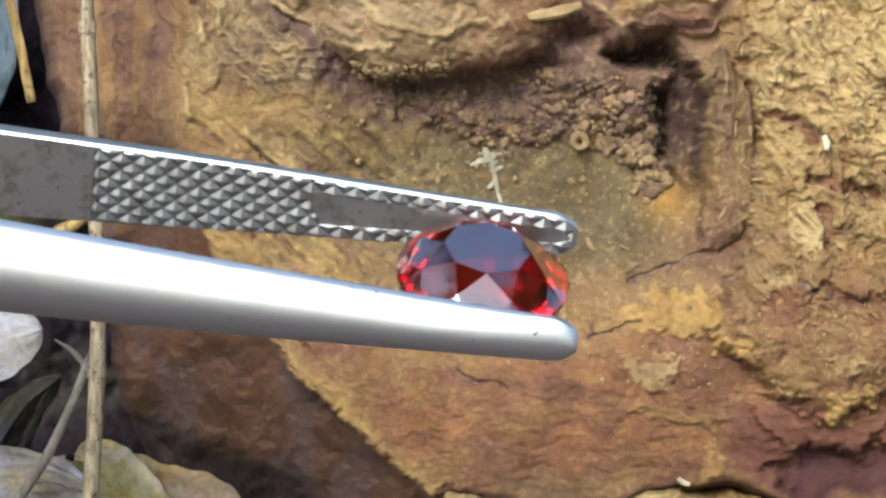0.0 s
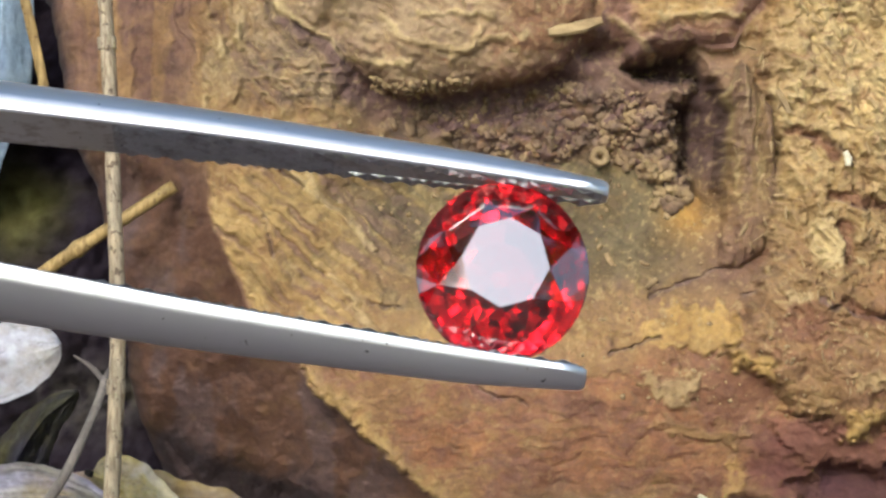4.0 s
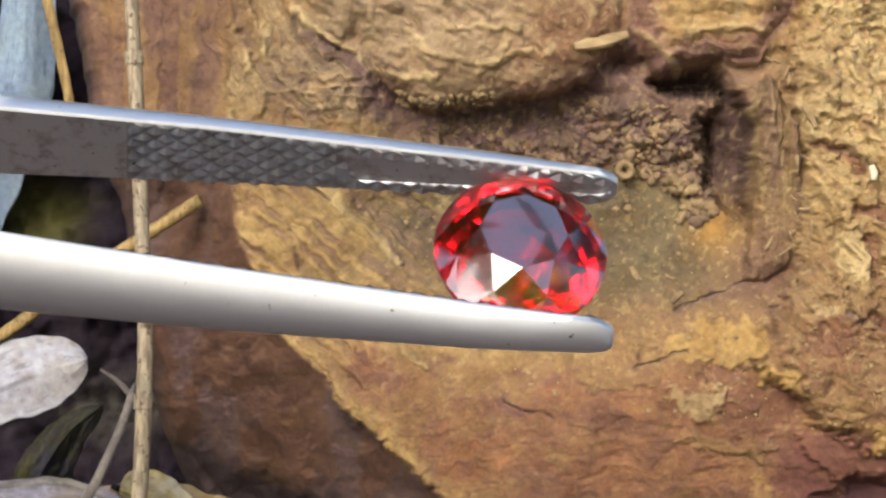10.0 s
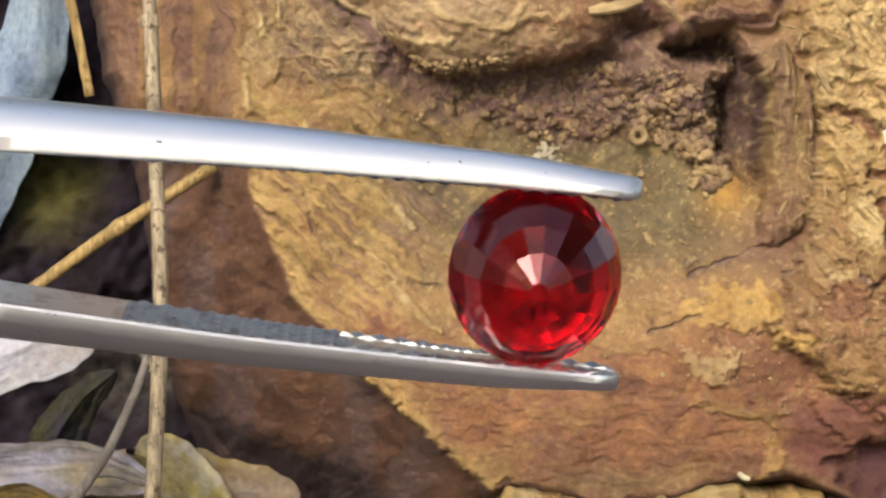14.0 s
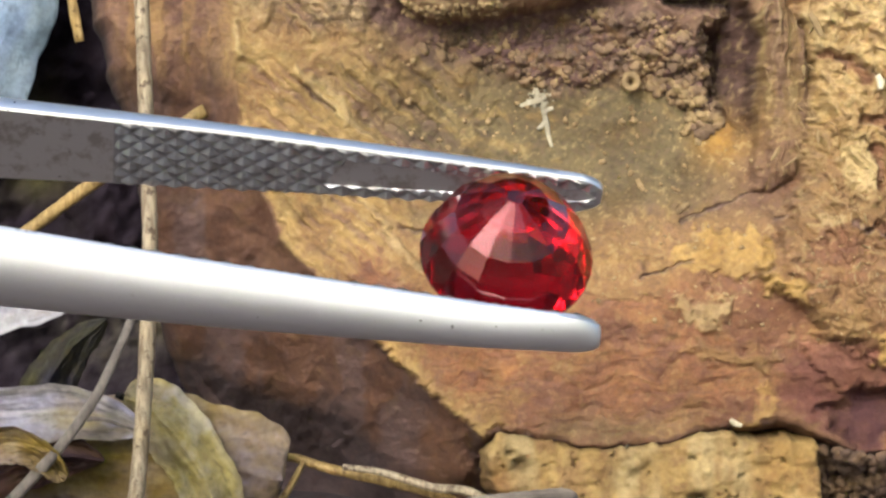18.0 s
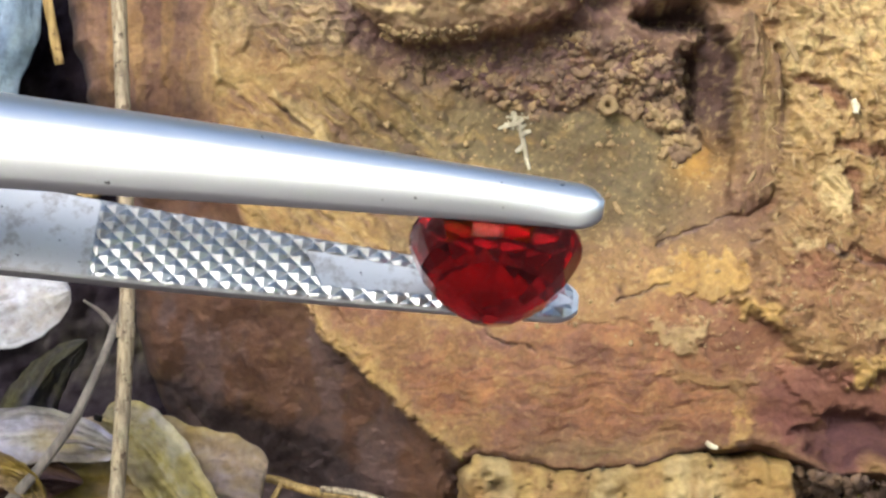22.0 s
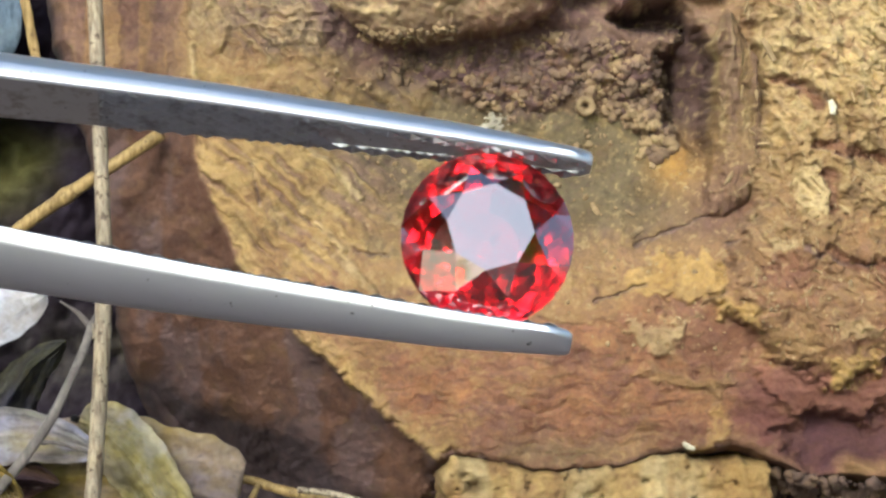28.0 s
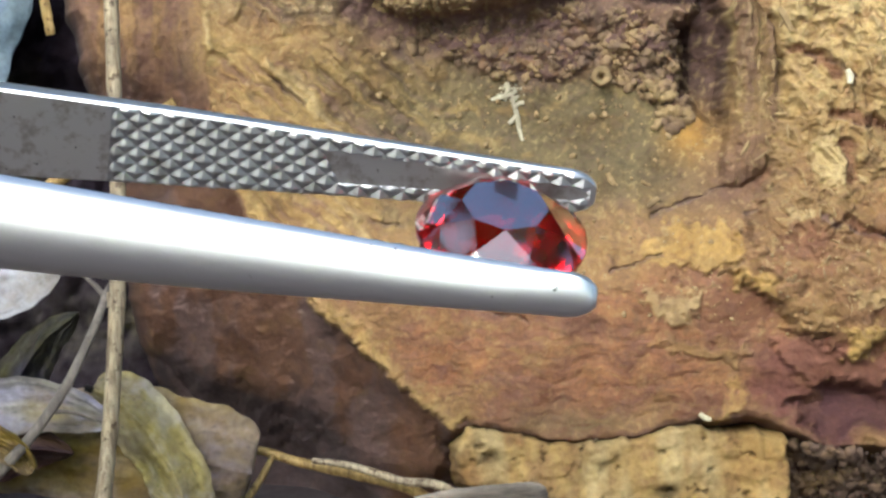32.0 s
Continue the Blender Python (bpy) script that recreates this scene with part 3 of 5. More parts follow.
    # groove and hole get their shade as dark purple pigment
    c = mix(c, PURPLE * 0.52, step(-14, 0, inside(GROOVE, X, Y)) * 0.9 * (1 - pillar))
    c = mix(c, PURPLE * 0.35, step(-8, 6, inside(HOLE, Xa, Ya)) * 0.9)
    c = mix(c, PURPLE, spot(X, Y, 1345, 500, 65, 55) * (0.75 + 0.3 * t2))
    c = mix(c, OCHRE * 0.8, mm * step(400, 540, Y) * 0.6)
    c = mix(c, RED * 0.5 + OCHRE * 0.42, mm * step(510, 620, Y) * (0.6 + 0.4 * t2))
    c = mix(c, PURPLE, inn * spot(X, Y, 1230, 560, 160, 60) * (0.25 + 0.4 * t2))
    c = mix(c, RED, mm * step(430, 580, Y) * step(0.1, 0.5, t4) * 0.6)
    c = mix(c, np.array((0.30, 0.17, 0.03)), spot(X, Y, 1265, 412, 45, 42) * (0.9 + 0.4 * t2))
    c = mix(c, OLIVE * 0.95, inn * spot(X, Y, 1130, 440, 210, 90) * (0.65 + 0.4 * t2) * step(1325, 1290, X))
    c = mix(c, np.array((0.30, 0.17, 0.03)), spot(X, Y, 1262, 405, 34, 44) * (0.8 + 0.4 * t2))
    c = mix(c, BROWN, (1 - inn) * (0.92 + 0.3 * t2))
    c = mix(c, OCHRE, upleft * step(0.1, 0.6, fbm(X / 26, Y / 170, 79, 4)) * 0.7)
    c = mix(c, RED * 0.40 + BROWN * 0.18, (1 - inn) * low * (0.85 + 0.35 * t1))
    c = mix(c, HUMUS_SHADE, (1 - inn) * low * step(0.1, 0.7, fbm(X / 60, Y / 200, 113, 3)) * 0.6)
    c = mix(c, OCHRE * 0.55, (1 - inn) * low * step(0.35, 0.8, t4) * 0.3)
    c = mix(c, YELLOW * 0.95, (0.7 * spot(X, Y, 430, 70, 45, 130) + spot(X, Y, 400, 250, 40, 70)) * (0.45 + 0.5 * t2))
    c = mix(c, YELLOW * 0.95, inn * step(44, 6, s - 10 * t2) * step(500, 600, Y) * step(900, 830, X) * (0.8 + 0.4 * t2))
    # purple base paints the shade between the heap's clumps
    c = mix(c, PURPLE * 0.85, heap * 0.9)
    c = mix(c, OCHRE * 0.95, heap * step(-0.1, 0.6, fbm(X / 34, Y / 28, 87, 5, 0.6) + 0.4 * t3) * 0.7)
    # toned down in the pigment to balance too bright an area
    c = mix(c, OCHRE * 0.72, inn * step(1180, 1300, X) * step(310, 400, Y) * step(650, 560, Y) * (0.45 + 0.35 * t2))
    # shade pocket under the pillar, painted brown
    c = mix(c, BROWN * 0.95, pocket * (0.75 + 0.3 * t2))
    for colour, strength, k in patches:
        c = mix(c, tones[colour] * (1 + 0.12 * t2)[..., None], strength * k)
    c = mix(c, RED * 0.8, inn * step(510, 600, Y) * step(880, 1040, X) * step(1700, 1500, X) * (0.22 + 0.15 * t2))
    # soil-dark below the crack; the void's shade is put into the pigment
    c = mix(c, HUMUS_SHADE, under * 0.8)
    c = mix(c, HUMUS_SHADE * 0.7, step(0.0, 0.3, void + 0.06 * t2) * 0.92)
    for line in FIBRES:
        c = mix(c, PALE, step(10, 2, near(line, X, Y)) * (0.5 + 0.4 * t3))
    c = mix(c, RED * 0.9, np.maximum(gash * 0.85, sides * 0.5))
    c = mix(c, HUMUS_SHADE * 1.5, cracks * 0.5)
    c = mix(c, c * 0.6, step(0.35, 0.8, t2) * (0.5 - 0.3 * lower))
    c = mix(c, PURPLE, step(0.25, 0.8, t3) * 0.2)
    c = mix(c, PALE, step(0.3, 0.85, -t3) * 0.3 * inn * (1 - 0.5 * below))
    wine = step(-16, 20, inside(WINE, X + 14 * wx + 10 * fx, Y + 12 * wy + 8 * fy))
    wine = wine * (1 - step(-9, 9, inside(PATCHES[8][3], X + 9 * fx + 7 * wx, Y + 8 * fy + 7 * wy)))
    c = mix(c, np.array((0.112, 0.047, 0.037)), wine * (0.78 + 0.25 * t2))
    c = mix(c, np.array((0.150, 0.070, 0.048)), wine * step(-4, 8, shelf) * (0.8 + 0.3 * t4))
    # shade of the undercut painted near-black over the purple stain
    c = mix(c, np.array((0.050, 0.021, 0.023)), gloom * (0.85 + 0.25 * t2))
    c = mix(c, OCHRE * 0.9, step(1545, 1590, X + 20 * wx) * step(918, 948, Y + 14 * wy) * (0.7 + 0.4 * t4))
    return h, c


def build_wood():
    """The body in fine relief in the middle, coarser outward, closed at the back."""
    gx = np.concatenate([np.linspace(40, 1690, 760), np.linspace(1700, 2500, 66)])
    gy = np.concatenate([np.linspace(-450, -96, 32), np.linspace(-90, 1075, 540), np.linspace(1082, 1180, 16)])
    X, Y = np.meshgrid(gx, gy)
    h, c = wood_relief(X, Y)
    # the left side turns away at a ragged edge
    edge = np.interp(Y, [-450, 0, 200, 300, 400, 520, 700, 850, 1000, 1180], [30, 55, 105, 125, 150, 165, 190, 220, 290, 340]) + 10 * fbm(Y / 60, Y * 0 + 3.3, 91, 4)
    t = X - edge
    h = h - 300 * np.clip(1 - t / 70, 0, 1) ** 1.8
    # darkness of the turned-away side is painted in as shade
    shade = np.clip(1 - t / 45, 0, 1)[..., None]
    c = c + (HUMUS_SHADE * 0.2 - c) * shade
    Xs = np.where(t < 0, edge + 0.08 * t, X)
    h = np.where(t < 0, h - 2.0 * (-t), h)
    P = to_mm(Xs, Y, h)

    def drawn_back(row):
        r = row.copy()
        r[:, 2] = -60
        return r
    P = np.concatenate([drawn_back(P[0])[None], P, drawn_back(P[-1])[None]], 0)
    c = np.concatenate([c[:1], c, c[-1:]], 0)
    P = np.concatenate([drawn_back(P[:, 0])[:, None], P, drawn_back(P[:, -1])[:, None]], 1)
    c = np.concatenate([c[:, :1], c, c[:, -1:]], 1)
    root = empty("rotten_log", Matrix.Translation(world(20, -20, -20)))
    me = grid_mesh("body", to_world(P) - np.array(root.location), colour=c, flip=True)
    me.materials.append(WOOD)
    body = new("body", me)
    body.parent = root
    tagged(body, "hollowed ochre and red-brown rotten wood")
    bm = bmesh.new()
    for q in ((60, -450), (2500, -450), (2500, 1180), (60, 1180)):
        bm.verts.new(world((q[0] - 784) * U, (441 - q[1]) * U, -59.9) - root.location)
    bm.faces.new(bm.verts)
    part("back_face", bm, WOOD, root)
    return tagged(root, "weathered hollow rotten log, ochre and red-brown", "log")


log = build_wood()


def wood_height(x, y):
    h, _ = wood_relief(np.array([float(x)]), np.array([float(y)]))
    return float(h[0])


def place(x, y, d):
    """Plan units to a world point."""
    return world((x - 784) * U, (441 - y) * U, d * U)


def lumps(name, spots, material, label, category, squash=0.9, jag=0.44, parent=None, kind="stuff"):
    """Many uneven lumps in one mesh; spots: x, y, relief, radius in plan units."""
    base = bmesh.new()
    bmesh.ops.create_icosphere(base, subdivisions=2, radius=1.0)

    V = np.array([v.co[:] for v in base.verts])
    F = np.array([[v.index for v in f.verts] for f in base.faces])
    base.free()
    rng = np.random.default_rng(7)
    allv, allf, n = [], [], 0
    for x, y, d, r in spots:
        w = V * (1 + jag * rng.uniform(-1, 1, (len(V), 1)))
        w = w * rng.uniform(0.7, 1.25, 3) * np.array([1, 1, squash])
        a = rng.uniform(0, 6.28)
        w = w @ np.array([[math.cos(a), -math.sin(a), 0], [math.sin(a), math.cos(a), 0], [0, 0, 1]])
        allv.append(to_world(to_mm(x + w[:, 0] * r, y + w[:, 1] * r, d + w[:, 2] * r)))
        allf.append(F[:, ::-1] + n)
        n += len(V)
    me = bpy.data.meshes.new(name)
    me.from_pydata(np.concatenate(allv).tolist(), [], np.concatenate(allf).tolist())
    smooth(me)
    me.materials.append(material)
    ob = new(name, me)
    if parent is not None:
        ob.parent = parent
        ob.matrix_parent_inverse = parent.matrix_world.inverted()
    return tagged(ob, label, category, kind=kind)


def scatter(n, outline, r0, r1, seed, sink=0.35, power=1.6):
    rng = np.random.default_rng(seed)
    xs = [p[0] for p in outline]
    ys = [p[1] for p in outline]
    x, y = rng.uniform(min(xs), max(xs), n * 6), rng.uniform(min(ys), max(ys), n * 6)
    ok = inside(outline, x, y) > 0
    x, y = x[ok][:n], y[ok][:n]
    h, _ = wood_relief(x, y)
    r = r0 + (r1 - r0) * rng.uniform(0, 1, len(x)) ** power
    return list(zip(x, y, h + r * (1 - 2 * sink) * 0.8, r))


lumps("soil_crumbs", scatter(230, HEAP, 1.5, 6, 3, 0.5, 3.0) + scatter(230, HEAP_B, 1.5, 6, 4, 0.5, 3.0) + scatter(130, HEAP, 5, 11, 5, 0.6, 1.6) + scatter(170, HEAP_B, 5, 12, 6, 0.6, 1.6), CRUMB, "crumbly tan and purple-brown soil pellets in the hollow", "soil")
BOWL = [(560, 260), (820, 220), (1080, 330), (1320, 330), (1320, 500), (1180, 530), (1000, 560), (760, 480)]
lumps("wood_crumbs", scatter(150, BOWL, 1.8, 6, 8, 0.3, 3.0) + scatter(120, [(880, 560), (1560, 560), (1560, 780), (880, 700)], 1.5, 4.5, 9, 0.4, 2.0), CHIP, "pale wood crumbs scattered over rotten wood", "crumbs")
CORNER = [(1428, 960), (1500, 965), (1680, 985), (1680, 1110), (1428, 1110)]
lumps("dark_soil_crumbs", [(x, y, d + 60, r) for x, y, d, r in scatter(520, CORNER, 3, 13, 12, 0.1)], DARK_CRUMB, "dark mottled soil crumbs beside the pitted wood block", "soil")


def splinters(n, outline, seed, size, name, material, label):
    """Thin wood chips lying on the relief, one mesh."""
    rng = np.random.default_rng(seed)
    spots = scatter(n, outline, size[0], size[1], seed)
    bm = bmesh.new()
    for x, y, d, L in spots:
        a = rng.normal(1.25, 0.6)
        ca, sa = math.cos(a), math.sin(a)
        w = L * rng.uniform(0.12, 0.3)
        lift = rng.uniform(0.0, 0.35) * L
        bend = rng.uniform(-0.2, 0.2) * L
        ring = []
        for k, (t, ww) in enumerate(((-1, 0.25), (-0.4, 1.0), (0.4, 0.8), (1, 0.15))):
            for o, hh in ((-1, 0.0), (1, 0.0), (0, 2.0 + 0.1 * L)):
                px = x + ca * t * L - sa * (o * w * ww + bend * t * t)
                py = y + sa * t * L + ca * (o * w * ww + bend * t * t)
                ring.append(bm.verts.new(place(px, py, d - 2 + hh * ww + lift * (t + 1) * 0.5)))
        for k in range(3):
            for i in range(3):
                j = (i + 1) % 3
                bm.faces.new((ring[3 * k + i], ring[3 * k + j], ring[3 * k + 3 + j], ring[3 * k + 3 + i]))
        bm.faces.new(ring[0:3])
        bm.faces.new(ring[9:12][::-1])
    bmesh.ops.recalc_face_normals(bm, faces=bm.faces)
    ob = part(name, bm, material, None)
    return tagged(ob, label, "splinters", kind="stuff")


splinters(150, [(1390, -80), (1690, -80), (1690, 760), (1440, 700), (1420, 480), (1440, 380)], 21, (4, 12), "splinters", CHIP, "short pale splinters on crumbling yellow wood")
splinters(26, [(1330, 100), (1400, 60), (1430, 300), (1420, 480), (1340, 500)], 22, (8, 18), "splinters", CHIP, "upright pale splinters on a wooden ridge")
splinters(70, [(420, -60), (1380, -60), (1340, 90), (1000, 150), (700, 150), (450, 240)], 23, (4, 12), "splinters", CHIP, "fine pale splinters on brown wood")


def build_tube():
    """A small hollow mud tube that stands out of the soil heap."""
    bm = bmesh.new()
    h0 = wood_height(1100, 305) + 26
    prof = ((18, -30), (18, 4), (15, 10), (10, 8), (5.5, 2), (4.5, -14))
    n = 20
    rng = np.random.default_rng(5)
    wob = 1 + 0.08 * rng.uniform(-1, 1, n)
    rows = [[bm.verts.new(place(1100 + r * wob[i] * math.cos(6.2832 * i / n), 305 + r * wob[i] * math.sin(6.2832 * i / n), h0 + z)) for i in range(n)] for r, z in prof]
    for a, b in zip(rows[:-1], rows[1:]):
        for i in range(n):
            bm.faces.new((a[i], a[(i + 1) % n], b[(i + 1) % n], b[i]))
    bm.faces.new(rows[-1])
    bmesh.ops.recalc_face_normals(bm, faces=bm.faces)
    for f in bm.faces:
        f.smooth = True
    ob = part("mud_tube", bm, CHIP, None)
    return tagged(ob, "small round hollow mud tube in soil pellets", "tube")


build_tube()


def chip(name, line, width, thick, material, label, category):
    """A flat flake or fibre along a line of plan points (x, y, relief)."""
    bm = bmesh.new()
    n = len(line)
    rows = []
    for k, (x, y, d) in enumerate(line):
        a, b = line[max(k - 1, 0)], line[min(k + 1, n - 1)]
        dx, dy = b[0] - a[0], b[1] - a[1]
        L = math.hypot(dx, dy)
        nx, ny = -dy / L, dx / L
        w = width * (0.35 + 0.65 * math.sin(math.pi * (k + 0.5) / n)) / 2
        rows.append([bm.verts.new(place(x + nx * o * w, y + ny * o * w, d + z)) for o, z in ((-1, 0), (-0.6, thick), (0.6, thick), (1, 0), (0, -thick))])
    for a, b in zip(rows[:-1], rows[1:]):
        for i in range(5):
            bm.faces.new((a[i], a[(i + 1) % 5], b[(i + 1) % 5], b[i]))
    bm.faces.new(rows[0])
    bm.faces.new(rows[-1])
    bmesh.ops.recalc_face_normals(bm, faces=bm.faces)
    return tagged(part(name, bm, material, None), label, category)


def on_wood(line, lift):
    return [(x, y, wood_height(x, y) + lift) for x, y in line]


chip("wood_flake", on_wood([(1002, 92), (1030, 86), (1060, 80), (1098, 68)], 10), 24, 6, CHIP, "pale yellow wood flake on the overhang", "flake")
chip("wood_flake", on_wood([(1402, 192), (1414, 210), (1424, 232)], 8), 14, 5, CHIP, "pale curled wood flake on crumbling wood", "flake")
chip("wood_flake", on_wood([(1521, 300), (1526, 312), (1524, 326)], 12), 14, 5, MOULD, "small white fleck on yellow wood", "flake")
chip("wood_flake", on_wood([(1085, 952), (1094, 962), (1100, 970)], 10), 12, 5, MOULD, "white fleck at the edge of a crack", "flake")
chip("wood_flake", on_wood([(1268, 905), (1276, 912), (1288, 916)], 6), 11, 4, MOULD, "small whitish grain on reddish wood", "flake")
chip("wood_flake", on_wood([(1112, 478), (1118, 492), (1124, 500)], 6), 12, 4, CHIP, "tiny pale chip in the hollow", "flake")
chip("wood_flake", on_wood([(1180, 540), (1190, 532), (1200, 524)], 6), 12, 4, CHIP, "tiny pale chip in the hollow", "flake")
ROOTLETS = [[(1172, 300), (1192, 322), (1206, 348), (1210, 378), (1196, 402)], [(1210, 368), (1232, 362), (1246, 372)], [(1206, 345), (1222, 338), (1236, 340)]]
dots = []
for line in ROOTLETS:
    for (ax, ay), (bx, by) in zip(line[:-1], line[1:]):
        for k in range(6):
            x, y = ax + (bx - ax) * k / 6 + random.uniform(-3, 3), ay + (by - ay) * k / 6 + random.uniform(-3, 3)
            dots.append((x, y, wood_height(x, y) + 5, random.uniform(4, 8.5)))
lumps("rootlet_crust", dots, CHIP, "crusty tan rootlets below the soil heap", "root")
FRINGE = []
for k in range(70):
    x = random.uniform(690, 862)
    y = np.interp(x, [690, 720, 760, 800, 862], [176, 190, 193, 188, 180]) + random.uniform(-14, 8)
    FRINGE.append((x, y, wood_height(x, y) + 1, random.uniform(2.5, 6.5)))
lumps("wood_crumbs", FRINGE, CHIP, "crumbly tan fringe along the overhang's edge", "crumbs")
for line in ([(940, 332), (943, 352), (950, 378), (953, 398), (959, 420)], [(902, 346), (918, 340), (932, 338), (948, 330)], [(944, 360), (952, 352), (962, 350)], [(926, 338), (934, 326), (930, 314)], [(948, 372), (940, 384), (934, 388)]):
    chip("mould_thread", on_wood(line, 4), 10, 4, MOULD, "whitish mould thread on olive wood", "mould")
lumps("mould_patch", scatter(46, [(908, 318), (950, 312), (966, 334), (948, 350), (916, 346)], 1.5, 5.5, 17, 0.4, 2.0), MOULD, "whitish crumbly mould on olive wood", "mould")


def build_block():
    """The pitted block under the crack."""
    outline = [(842, 952), (866, 931), (934, 944), (1034, 954), (1154, 949), (1200, 932), (1262, 927), (1310, 936), (1416, 950), (1430, 1000), (1428, 1180), (884, 1180), (868, 1060), (836, 1005)]
    gx, gy = np.linspace(815, 1450, 260), np.linspace(925, 1184, 110)
    X, Y = np.meshgrid(gx, gy)
    wx, wy = fbm(X / 25, Y / 25, 131, 4), fbm(X / 25, Y / 25, 133, 4)
    s = inside(outline, X + 8 * fbm(X / 60, Y / 60, 11, 4) + 3 * fbm(X / 14, Y / 14, 13, 3), Y + 8 * fbm(X / 60, Y / 60, 23, 4) + 3 * fbm(X / 14, Y / 14, 29, 3))
    top = 30 + 10 * fbm(X / 110, Y / 60, 135, 3) + 5 * fbm(X / 18, Y / 18, 137, 4)
    h = top - 30 * (1 - np.sqrt(np.clip(1 - (1 - np.clip(s / 9, 0, 1)) ** 2, 0, 1)))
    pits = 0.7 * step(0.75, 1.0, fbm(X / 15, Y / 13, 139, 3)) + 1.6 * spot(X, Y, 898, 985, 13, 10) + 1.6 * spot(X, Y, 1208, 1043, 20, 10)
    h = h - 14 * pits
    h = np.where(s < 0, -15 + 8 * s, h)
    h = np.maximum(h, -260)
    c = OCHRE * 1.25 + (YELLOW * 1.15 - OCHRE * 1.25) * np.clip(0.6 + 0.9 * wx, 0, 1)[..., None]
    c = c + (PALE * 1.05 - c) * np.clip(0.35 + 1.0 * fbm(X / 45, Y / 140, 141, 3), 0, 0.9)[..., None]
    c = c + (GOLD * 1.1 - c) * (spot(X, Y, 1370, 990, 50, 70) * 0.6)[..., None]
    # pits are darkened in the colour as well as sunk
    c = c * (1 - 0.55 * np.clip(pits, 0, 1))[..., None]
    c = c + (np.array((0.24, 0.13, 0.045)) - c) * (spot(X, Y, 862, 1020, 40, 40) * 0.8)[..., None]
    c = c * 0.72
    P = to_mm(X, Y, h)
    keep = s[:-1, :-1] > -22
    root = empty("wood_block", Matrix.Translation(place(1130, 1180, 0)))
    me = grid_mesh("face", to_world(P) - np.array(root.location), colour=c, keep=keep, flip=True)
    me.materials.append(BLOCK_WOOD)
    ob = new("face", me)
    ob.parent = root
    return tagged(root, "pitted yellow wood block under a dark crack", "wood block")


build_block()

# ---- ground ----


def build_ground():
    n = 120
    g = np.concatenate([-np.geomspace(60, 0.25, 30), np.linspace(-0.2, 0.2, 61), np.geomspace(0.25, 60, 30)])
    X, Y = np.meshgrid(g, g)
    mm = 1000.0
    Z = 0.0012 * fbm(X * mm / 9, Y * mm / 9, 5, 4) * np.exp(-(X ** 2 + Y ** 2) / 0.09)
    # unseen rise, added to be mirrored grey in the stone
    Z = Z + 0.17 * step(-0.75, -1.7, Y) + 0.5 * step(-2.0, -8.0, Y)
    P = np.stack([X, Y, Z], -1)
    # far litter is paled so that its reflection reads grey
    far = step(0.7, 1.6, np.hypot(X, Y))[..., None]
    litter = (np.array((0.18, 0.165, 0.155)) * (1 - far) + np.array((0.42, 0.38, 0.34)) * far) * (1 + 0.25 * fbm(X * 3, Y * 3, 6, 4))[..., None]
    # shade behind the log is put into the ground's colour
    gloom = np.clip(1.6 * np.exp(-((X + 0.06) / 0.30) ** 2 - ((Y - 0.36) / 0.44) ** 2), 0, 1)[..., None]
    colour = litter + (np.array((0.042, 0.033, 0.043)) * (1 + 0.5 * fbm(X * mm / 12, Y * mm / 20, 8, 3))[..., None] - litter) * gloom
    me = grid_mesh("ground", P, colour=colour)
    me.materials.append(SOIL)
    return tagged(new("ground", me), "ground with shade painted dark behind the log, grey-brown litter beyond", "ground", kind="structure")


build_ground()



def build_dark_backdrop():
    """A soft dark backdrop added behind the left end of the log, standing on the ground."""
    gx, gy = np.linspace(-900, 420, 150), np.linspace(-330, 1150, 160)
    X, Y = np.meshgrid(gx, gy)
    d = -1010 + 70 * fbm(X / 160, Y / 160, 501, 5) + 0.16 * (Y - 400) + 14 * fbm(X / 22, Y / 22, 503, 4)
    d = d - 160 * step(-60, -330, Y)
    t1, t2 = fbm(X / 120, Y / 120, 505, 5), fbm(X / 24, Y / 20, 507, 4)
    mix = lambda a, b, k: a + (b - a) * np.clip(k, 0, 1)[..., None]
    # near-black base paints shade; olive patches stand for blurred leaves
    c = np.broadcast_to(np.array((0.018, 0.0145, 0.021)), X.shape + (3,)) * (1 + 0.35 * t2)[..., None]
    c = mix(c, np.array((0.066, 0.064, 0.024)), (1.2 * spot(X, Y, -85, 400, 100, 110) + 0.4 * t1) * spot(X, Y, -85, 400, 150, 160))
    c = mix(c, np.array((0.055, 0.052, 0.046)), (0.9 * spot(X, Y, 60, 790, 150, 80)) * (0.6 + 0.7 * t2))
    c = mix(c, np.array((0.085, 0.075, 0.036)), spot(X, Y, 215, 760, 60, 40) * (0.6 + 0.5 * t2))
    top = to_mm(X, Y, d)
    edge = top[-1].copy()
    edge[:, 1] = -26.0
    P = np.concatenate([top, edge[None]], 0)
    c = np.concatenate([c, c[-1:]], 0)
    me = grid_mesh("dark_backdrop", to_world(P), colour=c, flip=True)
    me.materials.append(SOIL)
    return tagged(new("dark_backdrop", me), "dark backdrop added behind the log, shade and olive blur in its colour", "ground", kind="structure")


build_dark_backdrop()

